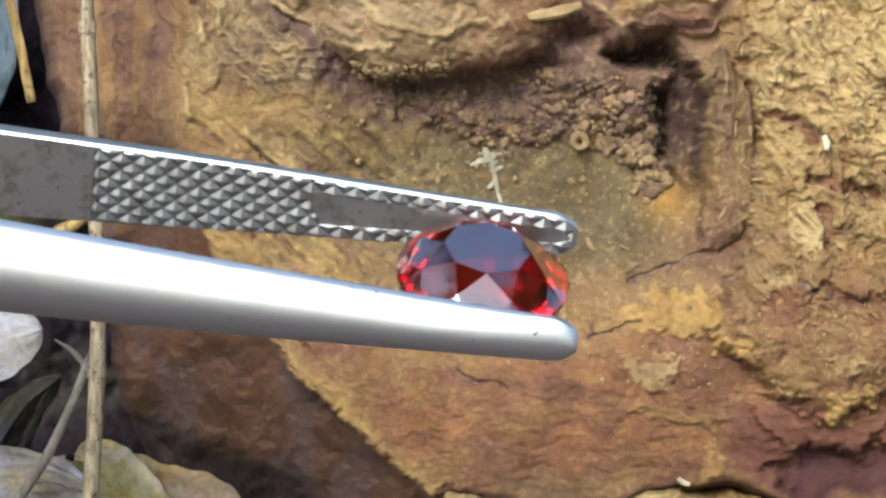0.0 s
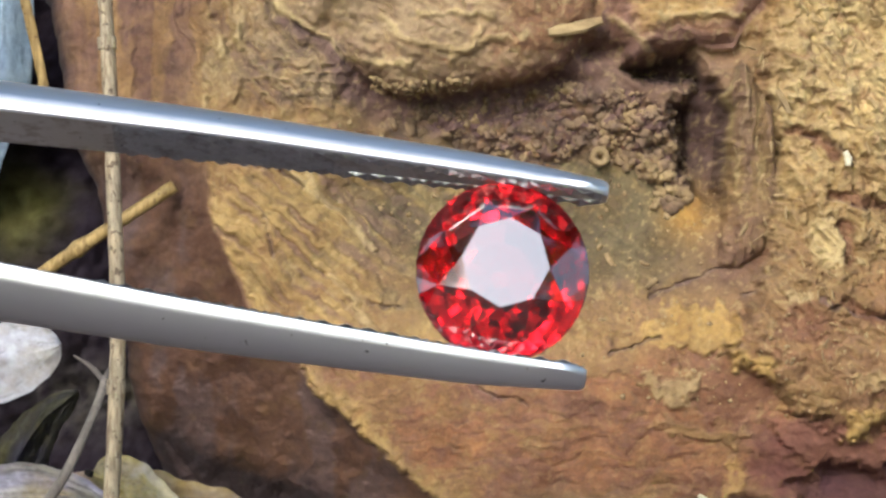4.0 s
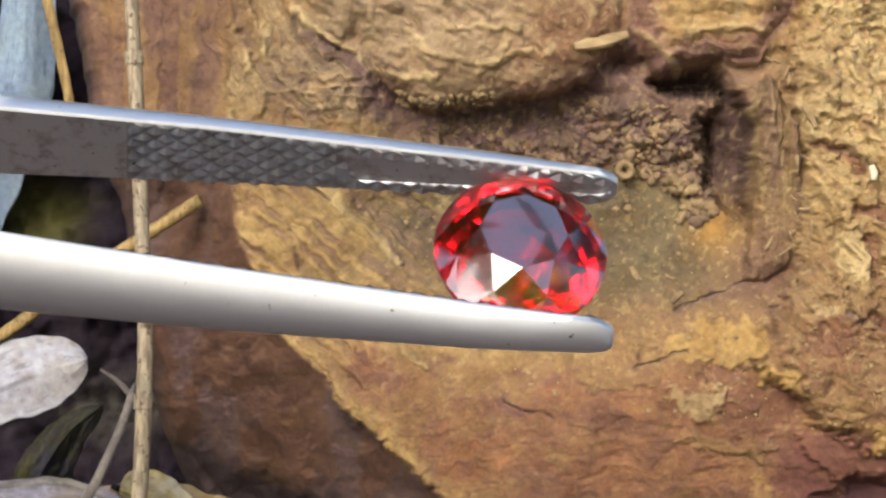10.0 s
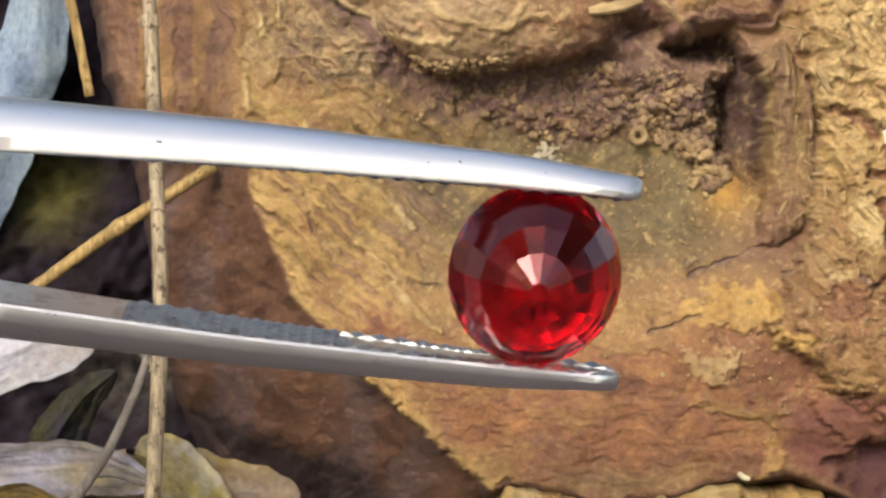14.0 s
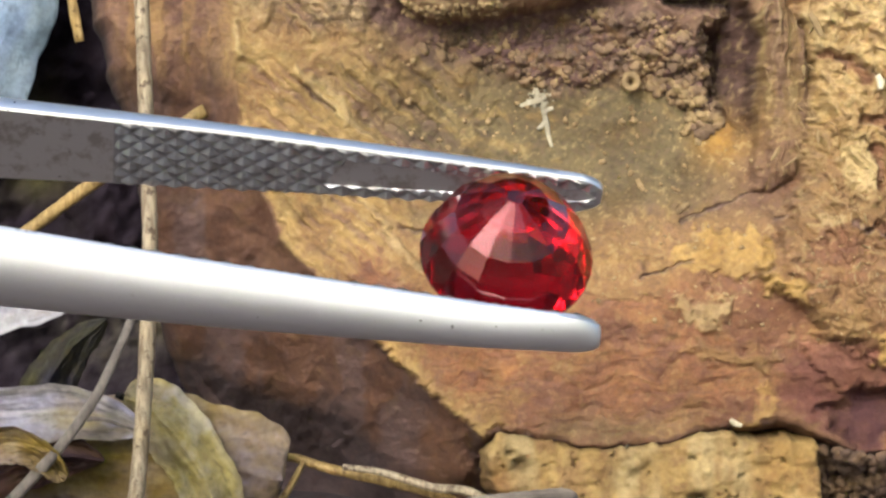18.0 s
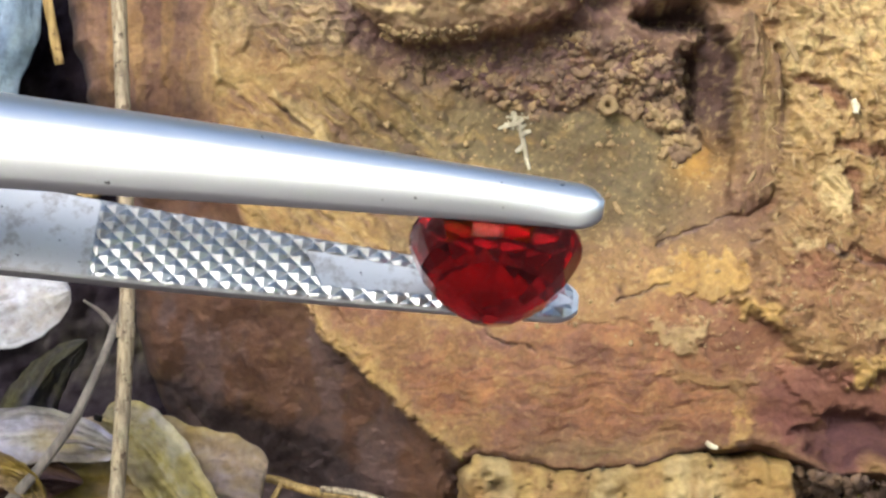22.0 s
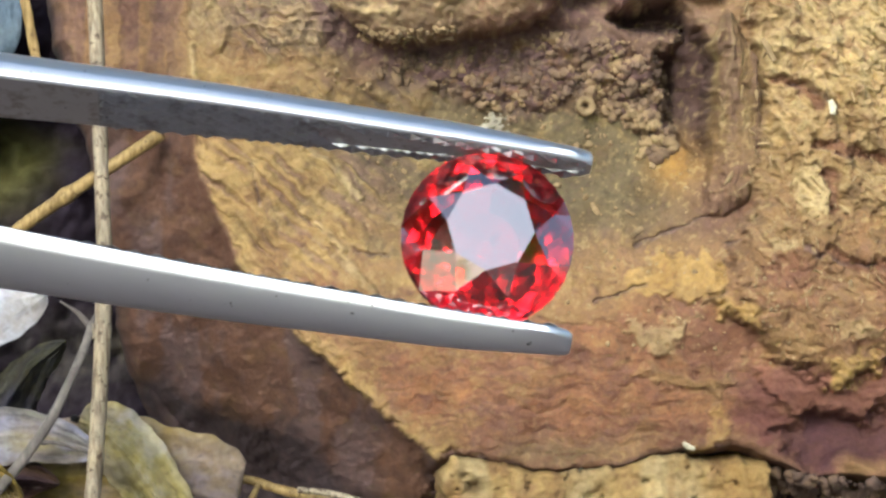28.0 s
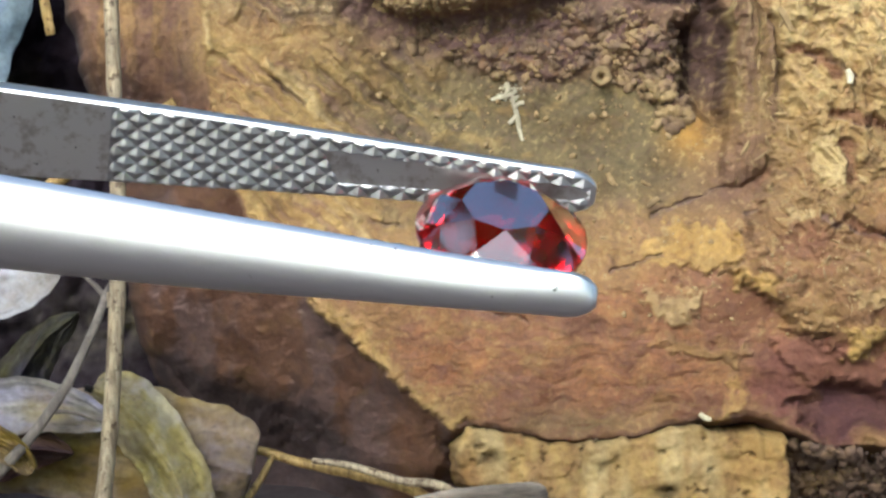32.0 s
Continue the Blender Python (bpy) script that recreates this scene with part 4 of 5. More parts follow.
# ---- dry litter ----


def spline(points, n):
    """Points along a smooth curve through the given ones."""
    p = [Vector(q) for q in points]
    p = [p[0] * 2 - p[1]] + p + [p[-1] * 2 - p[-2]]
    out = []
    m = len(p) - 3
    for k in range(n):
        x = k / (n - 1) * m
        i = min(int(x), m - 1)
        t = x - i
        a, b, c, d = p[i:i + 4]
        out.append(0.5 * ((2 * b) + (c - a) * t + (2 * a - 5 * b + 4 * c - d) * t * t + (3 * b - a - 3 * c + d) * t ** 3))
    return out


def stem(name, points, radius, material, parent=None, n=40, sides=10, taper=(1.0, 1.0), nodes=(), flat=1.0, seed=1):
    """A stalk or twig along plan points (x, y, relief), with swollen nodes and a ribbed, uneven skin."""
    line = [place(*q) for q in spline(points, n)]
    rng = np.random.default_rng(seed)
    bm = bmesh.new()
    rows = []
    ribs = 1 + 0.10 * rng.uniform(-1, 1, sides)
    for k, c in enumerate(line):
        t = k / (n - 1)
        a = (line[min(k + 1, n - 1)] - line[max(k - 1, 0)]).normalized()
        x = a.cross(Vector((0, 1, 0.3))).normalized()
        y = a.cross(x).normalized()
        r = radius * U * 0.001 * (taper[0] + (taper[1] - taper[0]) * t) * (1 + 0.06 * rng.uniform(-1, 1))
        for q in nodes:
            r *= 1 + 0.45 * math.exp(-((t - q) / 0.012) ** 2)
        rows.append([bm.verts.new(c + (x * math.cos(6.2832 * i / sides) + y * flat * math.sin(6.2832 * i / sides)) * r * ribs[i]) for i in range(sides)])
    for a, b in zip(rows[:-1], rows[1:]):
        for i in range(sides):
            bm.faces.new((a[i], a[(i + 1) % sides], b[(i + 1) % sides], b[i]))
    bm.faces.new(rows[0])
    bm.faces.new(rows[-1])
    bmesh.ops.recalc_face_normals(bm, faces=bm.faces)
    for f in bm.faces:
        f.smooth = True
    return part(name, bm, material, parent)


def build_stalk():
    root = empty("dry_stalk", Matrix())
    line = [(226, 1200, 240), (243, 1054, 230), (257, 880, 220), (267, 620, 215), (261, 400, 215), (250, 130, 215), (240, -60, 220), (229, -420, 230)]
    stem("stem", line, 14.5, PALE_STRAW, root, n=90, taper=(1.05, 0.85), seed=3)
    pts = spline(line, 90)
    for k in (34, 64):
        stem("node", [tuple(pts[k - 1] * 0.6 + pts[k] * 0.4), tuple(pts[k]), tuple(pts[k + 1] * 0.6 + pts[k] * 0.4)], 15.4, PALE_STRAW, root, n=7, seed=4)
    return tagged(root, "upright dry straw-coloured grass stalk before rotten wood", "stalk")


build_stalk()
tagged(stem("dry_stick", [(-870, 1200, -200), (-300, 795, -120), (0, 588, -80), (130, 495, -62), (340, 360, -30)], 12, STRAW, n=60, seed=5, nodes=(0.8,)), "thin yellow straw leaning on the rotten wood", "straw")
tagged(stem("grass_blade", [(105, 232, -120), (84, 120, -110), (58, 0, -100), (30, -130, -100), (-40, -330, -110), (-200, -470, -150), (-420, -300, -190), (-560, 400, -220), (-600, 1215, -230)], 11, STRAW, n=80, flat=0.35, seed=6, taper=(0.8, 1.1)), "bent dry grass blade hanging over dark litter", "grass blade")


def build_twig():
    root = empty("forked_twig", Matrix())
    stem("stem", [(-110, 1200, 140), (0, 1068, 185), (56, 1006, 195), (114, 942, 200), (164, 872, 190), (190, 822, 175), (220, 742, 120), (232, 694, 90)], 10, GREY_TWIG, root, n=50, seed=8, taper=(1.2, 0.7))
    stem("fork", [(230, 702, 92), (206, 676, 88), (176, 656, 88)], 6, GREY_TWIG, root, n=12, taper=(1.0, 0.3), seed=9)
    stem("fork", [(231, 704, 92), (236, 684, 86), (246, 670, 82)], 6, GREY_TWIG, root, n=12, taper=(1.0, 0.4), seed=10)
    stem("fork", [(158, 895, 192), (186, 896, 190), (236, 914, 170)], 5, GREY_TWIG, root, n=14, taper=(1.0, 0.4), seed=11)
    return tagged(root, "thin grey forked twig among dry leaves", "twig")


build_twig()
tagged(stem("dry_twig", [(440, 980, -70), (490, 978, -60), (560, 998, -50), (660, 1020, -45), (760, 1046, -40), (860, 1110, -60), (940, 1210, -70)], 9, STRAW, n=50, seed=12, taper=(0.8, 1.2)), "thin tan twig lying under the log", "twig")
tagged(stem("dry_twig", [(585, 992, -10), (650, 1000, -5), (740, 1026, 0), (840, 1052, 0), (960, 1215, -20)], 9, PALE_STRAW, n=40, seed=13, taper=(0.6, 1.1)), "pale dry twig lying under the log", "twig")
tagged(stem("dry_twig", [(514, 985, -50), (490, 1030, -40), (440, 1110, -40), (400, 1215, -50)], 8, STRAW, n=30, seed=14, taper=(0.6, 1.2)), "thin tan twig propped on the soil", "twig")
tagged(stem("bark_strip", [(770, 1064, 40), (830, 1052, 50), (900, 1045, 55), (972, 1040, 55), (978, 1050, 50)], 22, GREY_BARK, n=30, flat=0.4, seed=15, taper=(0.7, 1.0)), "dark grey bark strip lying before the wood block", "bark")


def leaf_material(name, base, vein, patch):
    m, nt, b = nodes_of(name)
    c = coords(nt)
    n1 = add(nt, "ShaderNodeTexNoise", Scale=190.0, Detail=7.0, Roughness=0.6)
    nt.links.new(c, n1.inputs["Vector"])
    col = ramp(nt, n1.outputs[0], [(0.40, patch), (0.47, base), (0.535, vein), (0.60, tuple(min(1, k * 1.1) for k in base))])
    at = nt.nodes.new("ShaderNodeAttribute")
    at.attribute_name = "pigment"
    col = mixed(nt, "MULTIPLY", 1.0, col, at.outputs["Color"])
    n2 = add(nt, "ShaderNodeTexNoise", Scale=2400.0, Detail=5.0)
    nt.links.new(c, n2.inputs["Vector"])
    tone = ramp(nt, n2.outputs[0], [(0.3, (0.78, 0.76, 0.74)), (0.7, (1.12, 1.12, 1.1))])
    nt.links.new(mixed(nt, "MULTIPLY", 1.0, col, tone), b.inputs["Base Color"])
    b.inputs["Roughness"].default_value = 0.7
    b.inputs["Specular IOR Level"].default_value = 0.2
    bump(nt, b, n2.outputs[0], 0.4, 0.0002)
    return m


LEAF_TAN = leaf_material("dry_leaf", (0.150, 0.108, 0.056), (0.175, 0.138, 0.098), (0.135, 0.100, 0.028))
LEAF_LIME = leaf_material("fading_leaf", (0.195, 0.165, 0.078), (0.215, 0.185, 0.105), (0.24, 0.22, 0.185))
LEAF_PALE = leaf_material("pale_leaf", (0.21, 0.20, 0.215), (0.24, 0.235, 0.25), (0.18, 0.155, 0.125))
LEAF_WHITE = leaf_material("bleached_leaf", (0.36, 0.365, 0.40), (0.39, 0.395, 0.43), (0.30, 0.28, 0.27))
LEAF_RED = leaf_material("red_brown_leaf", (0.085, 0.042, 0.028), (0.1, 0.05, 0.03), (0.045, 0.025, 0.02))
LEAF_DARK = leaf_material("dark_olive_leaf", (0.040, 0.037, 0.027), (0.058, 0.054, 0.030), (0.032, 0.027, 0.028))
LEAF_BLUE = leaf_material("grey_blue_leaf", (0.19, 0.26, 0.35), (0.22, 0.29, 0.38), (0.12, 0.17, 0.23))


def leaf(name, corners, curl, material, label, width=1.0, seed=1, wave=10.0, tip=0.75, veins=9, blunt=0.62, marked=1.0):
    """A dry leaf along its rib (plan units), with thickness, a rib, veins and curled, wavy edges."""
    rib = spline(corners, 81)
    n, m = 81, 41
    rng = np.random.default_rng(seed)
    ph = rng.uniform(0, 6, 6)
    top = np.zeros((n, m, 3))
    shade = np.ones((n, m, 3))
    for k in range(n):
        t = k / (n - 1)
        a, b = rib[max(k - 1, 0)], rib[min(k + 1, n - 1)]
        dx, dy = b[0] - a[0], b[1] - a[1]
        L = math.hypot(dx, dy) + 1e-6
        nx, ny = -dy / L, dx / L
        w = width * (abs(math.sin(math.pi * min(1, t ** tip))) ** blunt + 0.02) * (1 + 0.06 * math.sin(11 * t + ph[0]) + 0.03 * math.sin(29 * t + ph[1]) + 0.02 * math.sin(71 * t + ph[4]))
        for j in range(m):
            s = 2 * j / (m - 1) - 1
            z = curl * (abs(s) ** 1.2) + wave * math.sin(5 * t + ph[2]) * s + wave * 0.5 * math.sin(13 * t + 3 * s + ph[3]) * abs(s)
            v = abs(math.sin((t - 0.35 * abs(s)) * math.pi * veins + 0.4 * math.sin(9 * s + ph[5])))
            top[k, j] = (rib[k][0] + nx * s * w, rib[k][1] + ny * s * w, rib[k][2] + z + marked * 0.02 * width * math.exp(-(v / 0.14) ** 2) + marked * 4 * math.exp(-(s / 0.06) ** 2))
            shade[k, j] *= 1 + marked * 0.07 * math.exp(-(v / 0.12) ** 2) + 0.12 * math.exp(-(s / 0.05) ** 2)
    tt, ss = np.meshgrid(np.linspace(0, 1, n), np.linspace(-1, 1, m), indexing="ij")
    ax, ay = tt * 6 + seed * 3.1, ss * 2 + seed * 1.7
    top[..., 2] += (3 + 5 * marked) * fbm(ax, ay, 300 + seed, 3) + 3.0 * marked * fbm(ax * 3, ay * 3, 310 + seed, 3)
    warm, pale = fbm(ax * 0.8, ay * 0.9, 320 + seed, 4), fbm(ax * 0.7, ay, 330 + seed, 4)
    warm, pale = warm * marked, pale * marked
    shade *= (0.9 + 0.4 * pale)[..., None] * np.stack([1 + 0.12 * warm, 1 + 0.09 * warm, 1 - 0.45 * warm], -1)
    shade *= np.where(fbm(ax * 5, ay * 5, 340 + seed, 2) > 0.85, 0.7, 1.0)[..., None]
    shade = np.clip(shade, 0.25, 1.9)
    low = top.copy()
    low[..., 2] -= 4
    both = np.concatenate([top, low[:, ::-1]], 1)
    both = np.concatenate([both, both[:, :1]], 1)
    sh = np.concatenate([shade, shade[:, ::-1]], 1)
    sh = np.concatenate([sh, sh[:, :1]], 1)
    P = to_world(to_mm(both[..., 0], both[..., 1], both[..., 2]))
    root = empty(name, Matrix())
    me = grid_mesh("blade", P, colour=sh, flip=True)
    me.materials.append(material)
    blade = new("blade", me)
    blade.parent = root
    a, b = rib[0], rib[1]
    stem("petiole", [tuple(a + (a - b) * 3), tuple(a + (a - b) * 1.5), tuple(b)], 6.0, material, root, n=8, sides=8)
    return tagged(root, label, "leaf")


leaf("dry_leaf", [(-420, 1040, 30), (-150, 990, 50), (120, 962, 62), (260, 968, 62), (380, 986, 54), (482, 1012, 24)], -30, LEAF_TAN, "large folded tan dry leaf on the soil", width=106, seed=2, wave=7, tip=2.4, veins=12, blunt=0.16)
leaf("dry_leaf", [(205, 862, 84), (250, 880, 108), (300, 925, 116), (345, 990, 112), (372, 1060, 100), (392, 1150, 80)], -22, LEAF_LIME, "yellow-green fading leaf folded over a tan leaf", width=58, seed=17, wave=6, tip=0.9, veins=8, blunt=0.35, marked=0.7)
leaf("dry_leaf", [(-150, 1010, 190), (-50, 958, 200), (30, 938, 200), (90, 962, 190), (120, 1000, 176)], 20, LEAF_TAN, "small curled tan leaf with pale rims", width=30, seed=19, wave=8, tip=1.0, blunt=0.4)
leaf("dry_leaf", [(-360, 950, 130), (-160, 900, 150), (20, 888, 150), (140, 890, 130), (240, 915, 110)], 14, LEAF_PALE, "pale violet-grey dry leaf lying over a tan leaf", width=46, seed=3, wave=6, tip=1.1, blunt=0.3, marked=0.5)
leaf("red_leaf", [(-330, 1230, 170), (-120, 1060, 180), (20, 985, 170), (110, 962, 150), (180, 970, 140)], -26, LEAF_RED, "red-brown dry leaf at the bottom of the litter", width=50, seed=4, wave=10)
leaf("red_leaf", [(-60, 1270, 190), (60, 1150, 190), (200, 1105, 170), (330, 1095, 140), (420, 1110, 110)], -20, LEAF_RED, "dark red-brown leaf beneath a tan leaf", width=42, seed=14, wave=10)
leaf("pale_leaf", [(-900, 1190, 0), (-500, 1010, 30), (-260, 850, 40), (-60, 712, 45), (70, 662, 45), (146, 640, 45)], -14, LEAF_WHITE, "smooth pale grey-white leaf blade over dark litter", width=66, seed=5, wave=6, tip=1.7, blunt=0.5, marked=0.15)
leaf("dark_leaf", [(-80, 1100, -340), (0, 900, -330), (60, 800, -320), (130, 740, -300)], -30, LEAF_DARK, "dark olive leaf in the shade behind the stalks", width=46, seed=6)
leaf("blue_leaf", [(-380, 640, -900), (-270, 430, -850), (-160, 210, -820), (-95, 30, -800), (-80, -300, -800)], -40, LEAF_BLUE, "pale grey-blue leaf standing behind the log", width=92, seed=9, wave=20, marked=0.2)

# ---- unseen shrubs round the clearing, mirrored in the stone and the steel ----


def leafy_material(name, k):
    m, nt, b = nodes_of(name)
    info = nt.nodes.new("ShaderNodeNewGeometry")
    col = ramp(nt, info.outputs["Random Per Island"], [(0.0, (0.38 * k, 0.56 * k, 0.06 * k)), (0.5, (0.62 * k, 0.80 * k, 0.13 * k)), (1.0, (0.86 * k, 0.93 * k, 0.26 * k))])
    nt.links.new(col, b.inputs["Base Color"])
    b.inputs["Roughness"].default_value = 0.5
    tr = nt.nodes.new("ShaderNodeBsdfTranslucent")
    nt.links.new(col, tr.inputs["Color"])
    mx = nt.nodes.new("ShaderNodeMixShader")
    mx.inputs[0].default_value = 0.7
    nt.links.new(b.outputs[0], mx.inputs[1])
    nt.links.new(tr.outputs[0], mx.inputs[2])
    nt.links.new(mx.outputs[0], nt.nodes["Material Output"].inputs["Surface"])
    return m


# sunlight and shade are put into the leaf colour through k
SUN_LEAF = leafy_material("sun_tinted_leaf", 1.0)
SHADE_LEAF = leafy_material("shade_tinted_leaf", 0.14)
SHRUB_BARK = plain_noise_material("shrub_bark", (0.06, 0.045, 0.035), (0.2, 0.16, 0.12), 170.0, 0.9, 0.0008, (1, 1, 0.25))


def limb(bm, a, b, r0, r1, sides=7):
    d = (b - a).normalized()
    x = d.cross(Vector((0.3, 1, 0.2))).normalized()
    y = d.cross(x)
    rings = [[bm.verts.new(p + (x * math.cos(6.2832 * i / sides) + y * math.sin(6.2832 * i / sides)) * r) for i in range(sides)] for p, r in ((a, r0), ((a + b) / 2 + x * r0 * 0.5, (r0 + r1) / 2), (b, r1))]
    for p, q in zip(rings[:-1], rings[1:]):
        for i in range(sides):
            bm.faces.new((p[i], p[(i + 1) % sides], q[(i + 1) % sides], q[i]))


def build_shrub(seed, height, leaves, size, foliage, label, low=0.45, spread=0.34, flat=1.0, lean=(0.0, 0.0)):
    rng = np.random.default_rng(seed)
    root = empty("leafy_shrub", Matrix())
    bm = bmesh.new()
    fork = Vector((0.01 + 0.6 * lean[0], 0.005 + 0.6 * lean[1], height * 0.45))
    limb(bm, Vector((0, 0, -0.01)), fork, height * 0.022, height * 0.014)
    part("trunk", bm, SHRUB_BARK, root)
    ends = []
    for k in range(14):
        a = rng.uniform(0, 6.28)
        z0 = height * rng.uniform(0.25, 0.44)
        e = Vector((math.cos(a) * height * rng.uniform(0.16, spread), math.sin(a) * height * flat * rng.uniform(0.16, spread), height * rng.uniform(low, 0.92)))
        e = e + Vector((*lean, 0))
        bm = bmesh.new()
        limb(bm, fork * (z0 / fork.z), e, height * 0.010, height * 0.003, 5)
        part("branch", bm, SHRUB_BARK, root)
        ends.append(e)
    n = leaves * len(ends)
    c = np.repeat(np.array([e[:] for e in ends]), leaves, 0) + rng.normal(0, 1, (n, 3)) * height * np.array([0.10, 0.10 * flat, 0.09])
    u = rng.normal(0, 1, (n, 3))
    u /= np.linalg.norm(u, axis=1)[:, None]
    w = np.cross(u, rng.normal(0, 1, (n, 3)))
    w /= np.linalg.norm(w, axis=1)[:, None]
    L = rng.uniform(0.6, 1.2, (n, 1)) * size
    V = np.stack([c - u * L, c + w * L * 0.45, c + u * L, c - w * L * 0.45], 1).reshape(-1, 3)
    me = bpy.data.meshes.new("crown")
    me.from_pydata(V.tolist(), [], np.arange(4 * n).reshape(-1, 4).tolist())
    me.materials.append(foliage)
    crown = new("crown", me)
    crown.parent = root
    return tagged(root, label, "shrub", "shrubs round the clearing")


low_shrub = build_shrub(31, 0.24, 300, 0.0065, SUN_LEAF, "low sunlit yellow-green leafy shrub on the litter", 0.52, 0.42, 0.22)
low_shrub.matrix_basis = pose(-0.13, -0.58, 0)
for x, y, a in ((0.10, -0.60, 8), (0.32, -0.55, 30), (-0.36, -0.53, -34), (-0.56, -0.38, -58), (0.54, -0.38, 56)):
    copy_thing(low_shrub, pose(x, y, 0, 0, 0, a))
sapling = build_shrub(47, 0.75, 60, 0.013, SUN_LEAF, "sparse sunlit sapling across the clearing", 0.22, 0.45, 0.3)
sapling.matrix_basis = pose(-0.06, -1.15, 0.06)
copy_thing(sapling, pose(0.34, -1.08, 0.045, 0, 0, 25))
# unseen dark shrubs, added only to block side sky from the reflections
side_blocker = build_shrub(37, 0.75, 520, 0.011, SHADE_LEAF, "tall dark-leaved shrub, unseen, added to block sky at the side")
side_blocker.matrix_basis = pose(-0.34, 0.24, 0)
for x, y, a in ((0.42, 0.22, 250), (-0.52, -0.20, 40), (0.54, -0.17, 200)):
    copy_thing(side_blocker, pose(x, y, 0, 0, 0, a))

# rear bush and overhead boughs, likewise added out of view against bright sky
rear_blocker = build_shrub(41, 0.9, 520, 0.018, SHADE_LEAF, "high dark leafy bush, unseen, added to block sky behind the log", 0.4, 0.40)
rear_blocker.matrix_basis = pose(0.0, 0.85, 0)
overhead_blocker = build_shrub(43, 1.5, 420, 0.024, SHADE_LEAF, "high dark-leaved bush, unseen, its boughs added to block overhead sky", 0.78, 0.20, 0.55, (0.85, 0.16))
overhead_blocker.matrix_basis = pose(-0.85, -0.50, 0)

# ---- tweezers ----
GRIP_PSI = radians(2.08)


def steel_arm(parent, side, tip):
    """One arm: flat inside, domed outside, with a knurled, slotted jaw."""
    xs = np.concatenate([np.linspace(-112, -24, 30), np.linspace(-23, tip - 1.2, 60), tip - 1.2 + 1.2 * np.sin(np.linspace(0.05, 1, 14) * math.pi / 2)])
    fine = np.linspace(-112, tip, 2400)

    def curve(knots, values):
        """Values along the arm, with the corners rounded off."""
        raw = np.interp(fine, knots, values)
        soft = np.convolve(np.pad(raw, 50, mode="edge"), np.ones(101) / 101, "valid")
        return np.interp(xs, fine, soft)
    inner = curve([-112, -95, -60, -26, -12, 0, tip], [0.15, 0.7, 2.1, 2.84, 3.46, 3.68, 3.66])
    thick = curve([-112, -60, -26, -12, 0, tip], [1.0, 2.1, 2.1, 1.62, 1.22, 0.80])
    wide = curve([-112, -60, -26, -12, 0, tip], [6.4, 6.0, 4.68, 3.5, 2.28, 1.95])
    wall = curve([-112, -60, -26, -12, 0, tip], [0.6, 0.8, 0.74, 0.54, 0.40, 0.34])
    k = np.clip((xs - (tip - 1.2)) / 1.2, 0, 1)
    thick = thick * np.sqrt(np.clip(1 - 0.4 * k ** 8, 0.05, 1))
    inner = inner + 0.04 * k ** 6
    wide = wide * np.sqrt(np.clip(1 - 0.86 * k ** 2.2, 0.02, 1))
    m = 28
    ca = np.linspace(1, -1, m)
    sa = 1 - np.abs(ca) ** 2.0
    edge = np.minimum(wall, thick * 0.6)
    P = np.zeros((len(xs), m + 5, 3))
    P[:, 2:m + 2, 0] = xs[:, None]
    P[:, 2:m + 2, 2] = wide[:, None] / 2 * ca
    P[:, 2:m + 2, 1] = (inner + edge)[:, None] + (thick - edge)[:, None] * sa
    # chamfered rims and the flat inside, a little behind the jaw's relief
    rim_w = np.minimum(0.09, wide * 0.04)
    for k, z in ((1, 1), (m + 2, -1)):
        P[:, k] = np.stack([xs, inner + 0.13, z * wide / 2], -1)
    for k, z in ((0, 1), (m + 3, -1)):
        P[:, k] = np.stack([xs, inner + 0.04, z * (wide / 2 - rim_w)], -1)
    P[:, m + 4] = P[:, 0]
    P[:, :, 1] *= side
    me = grid_mesh("arm", P * 0.001, flip=side < 0)
    bm = bmesh.new()
    bm.from_mesh(me)
    bmesh.ops.remove_doubles(bm, verts=bm.verts, dist=1e-7)
    for x in (xs[0], xs[-1]):
        es = [e for e in bm.edges if e.is_boundary and abs(e.verts[0].co.x - x * 0.001) < 1e-7 and abs(e.verts[1].co.x - x * 0.001) < 1e-7]
        if es:
            bmesh.ops.holes_fill(bm, edges=es)
    bmesh.ops.recalc_face_normals(bm, faces=bm.faces)
    for e in bm.edges:
        if len(e.link_faces) == 2 and e.calc_face_angle() > 0.72:
            e.smooth = False
    bm.normal_update()
    for fc in bm.faces:
        fc.smooth = True
        fc.material_index = int(fc.normal.y * side < -0.9)
    arm = part("arm", bm, STEEL, parent, "satin steel arm with a domed back")
    arm.data.materials.append(STAINED_STEEL)
    bpy.data.meshes.remove(me)
    # jaw: pyramids in crossed rows and a smooth slot towards the tip
    jx = np.linspace(-16.2, tip - 0.25, 560)
    w = np.interp(jx, xs, wide) - 0.16
    s = np.linspace(-0.5, 0.5, 91)
    X = np.repeat(jx[:, None], 91, 1)
    Z = w[:, None] * s
    p, kk = 0.94, 1.12
    f1, f2 = (X + Z * kk) / p, (X - Z * kk) / p
    f1, f2 = f1 - np.floor(f1), f2 - np.floor(f2)
    pyr = np.minimum(1 - 2 * np.abs(f1 - 0.5), 1 - 2 * np.abs(f2 - 0.5))
    worn = fbm(X * 1.3, Z * 1.3, 401, 3)
    relief = 0.165 * np.minimum(pyr, 0.86 + 0.08 * worn) - 0.058
    half = w[:, None] / 2 - 0.58
    across = np.clip(np.abs(Z) / half, 0, 1)
    slot = step(-7.0, -6.6, X + 0.5 * Z) * step(1.0, 0.94, np.abs(Z) / half)
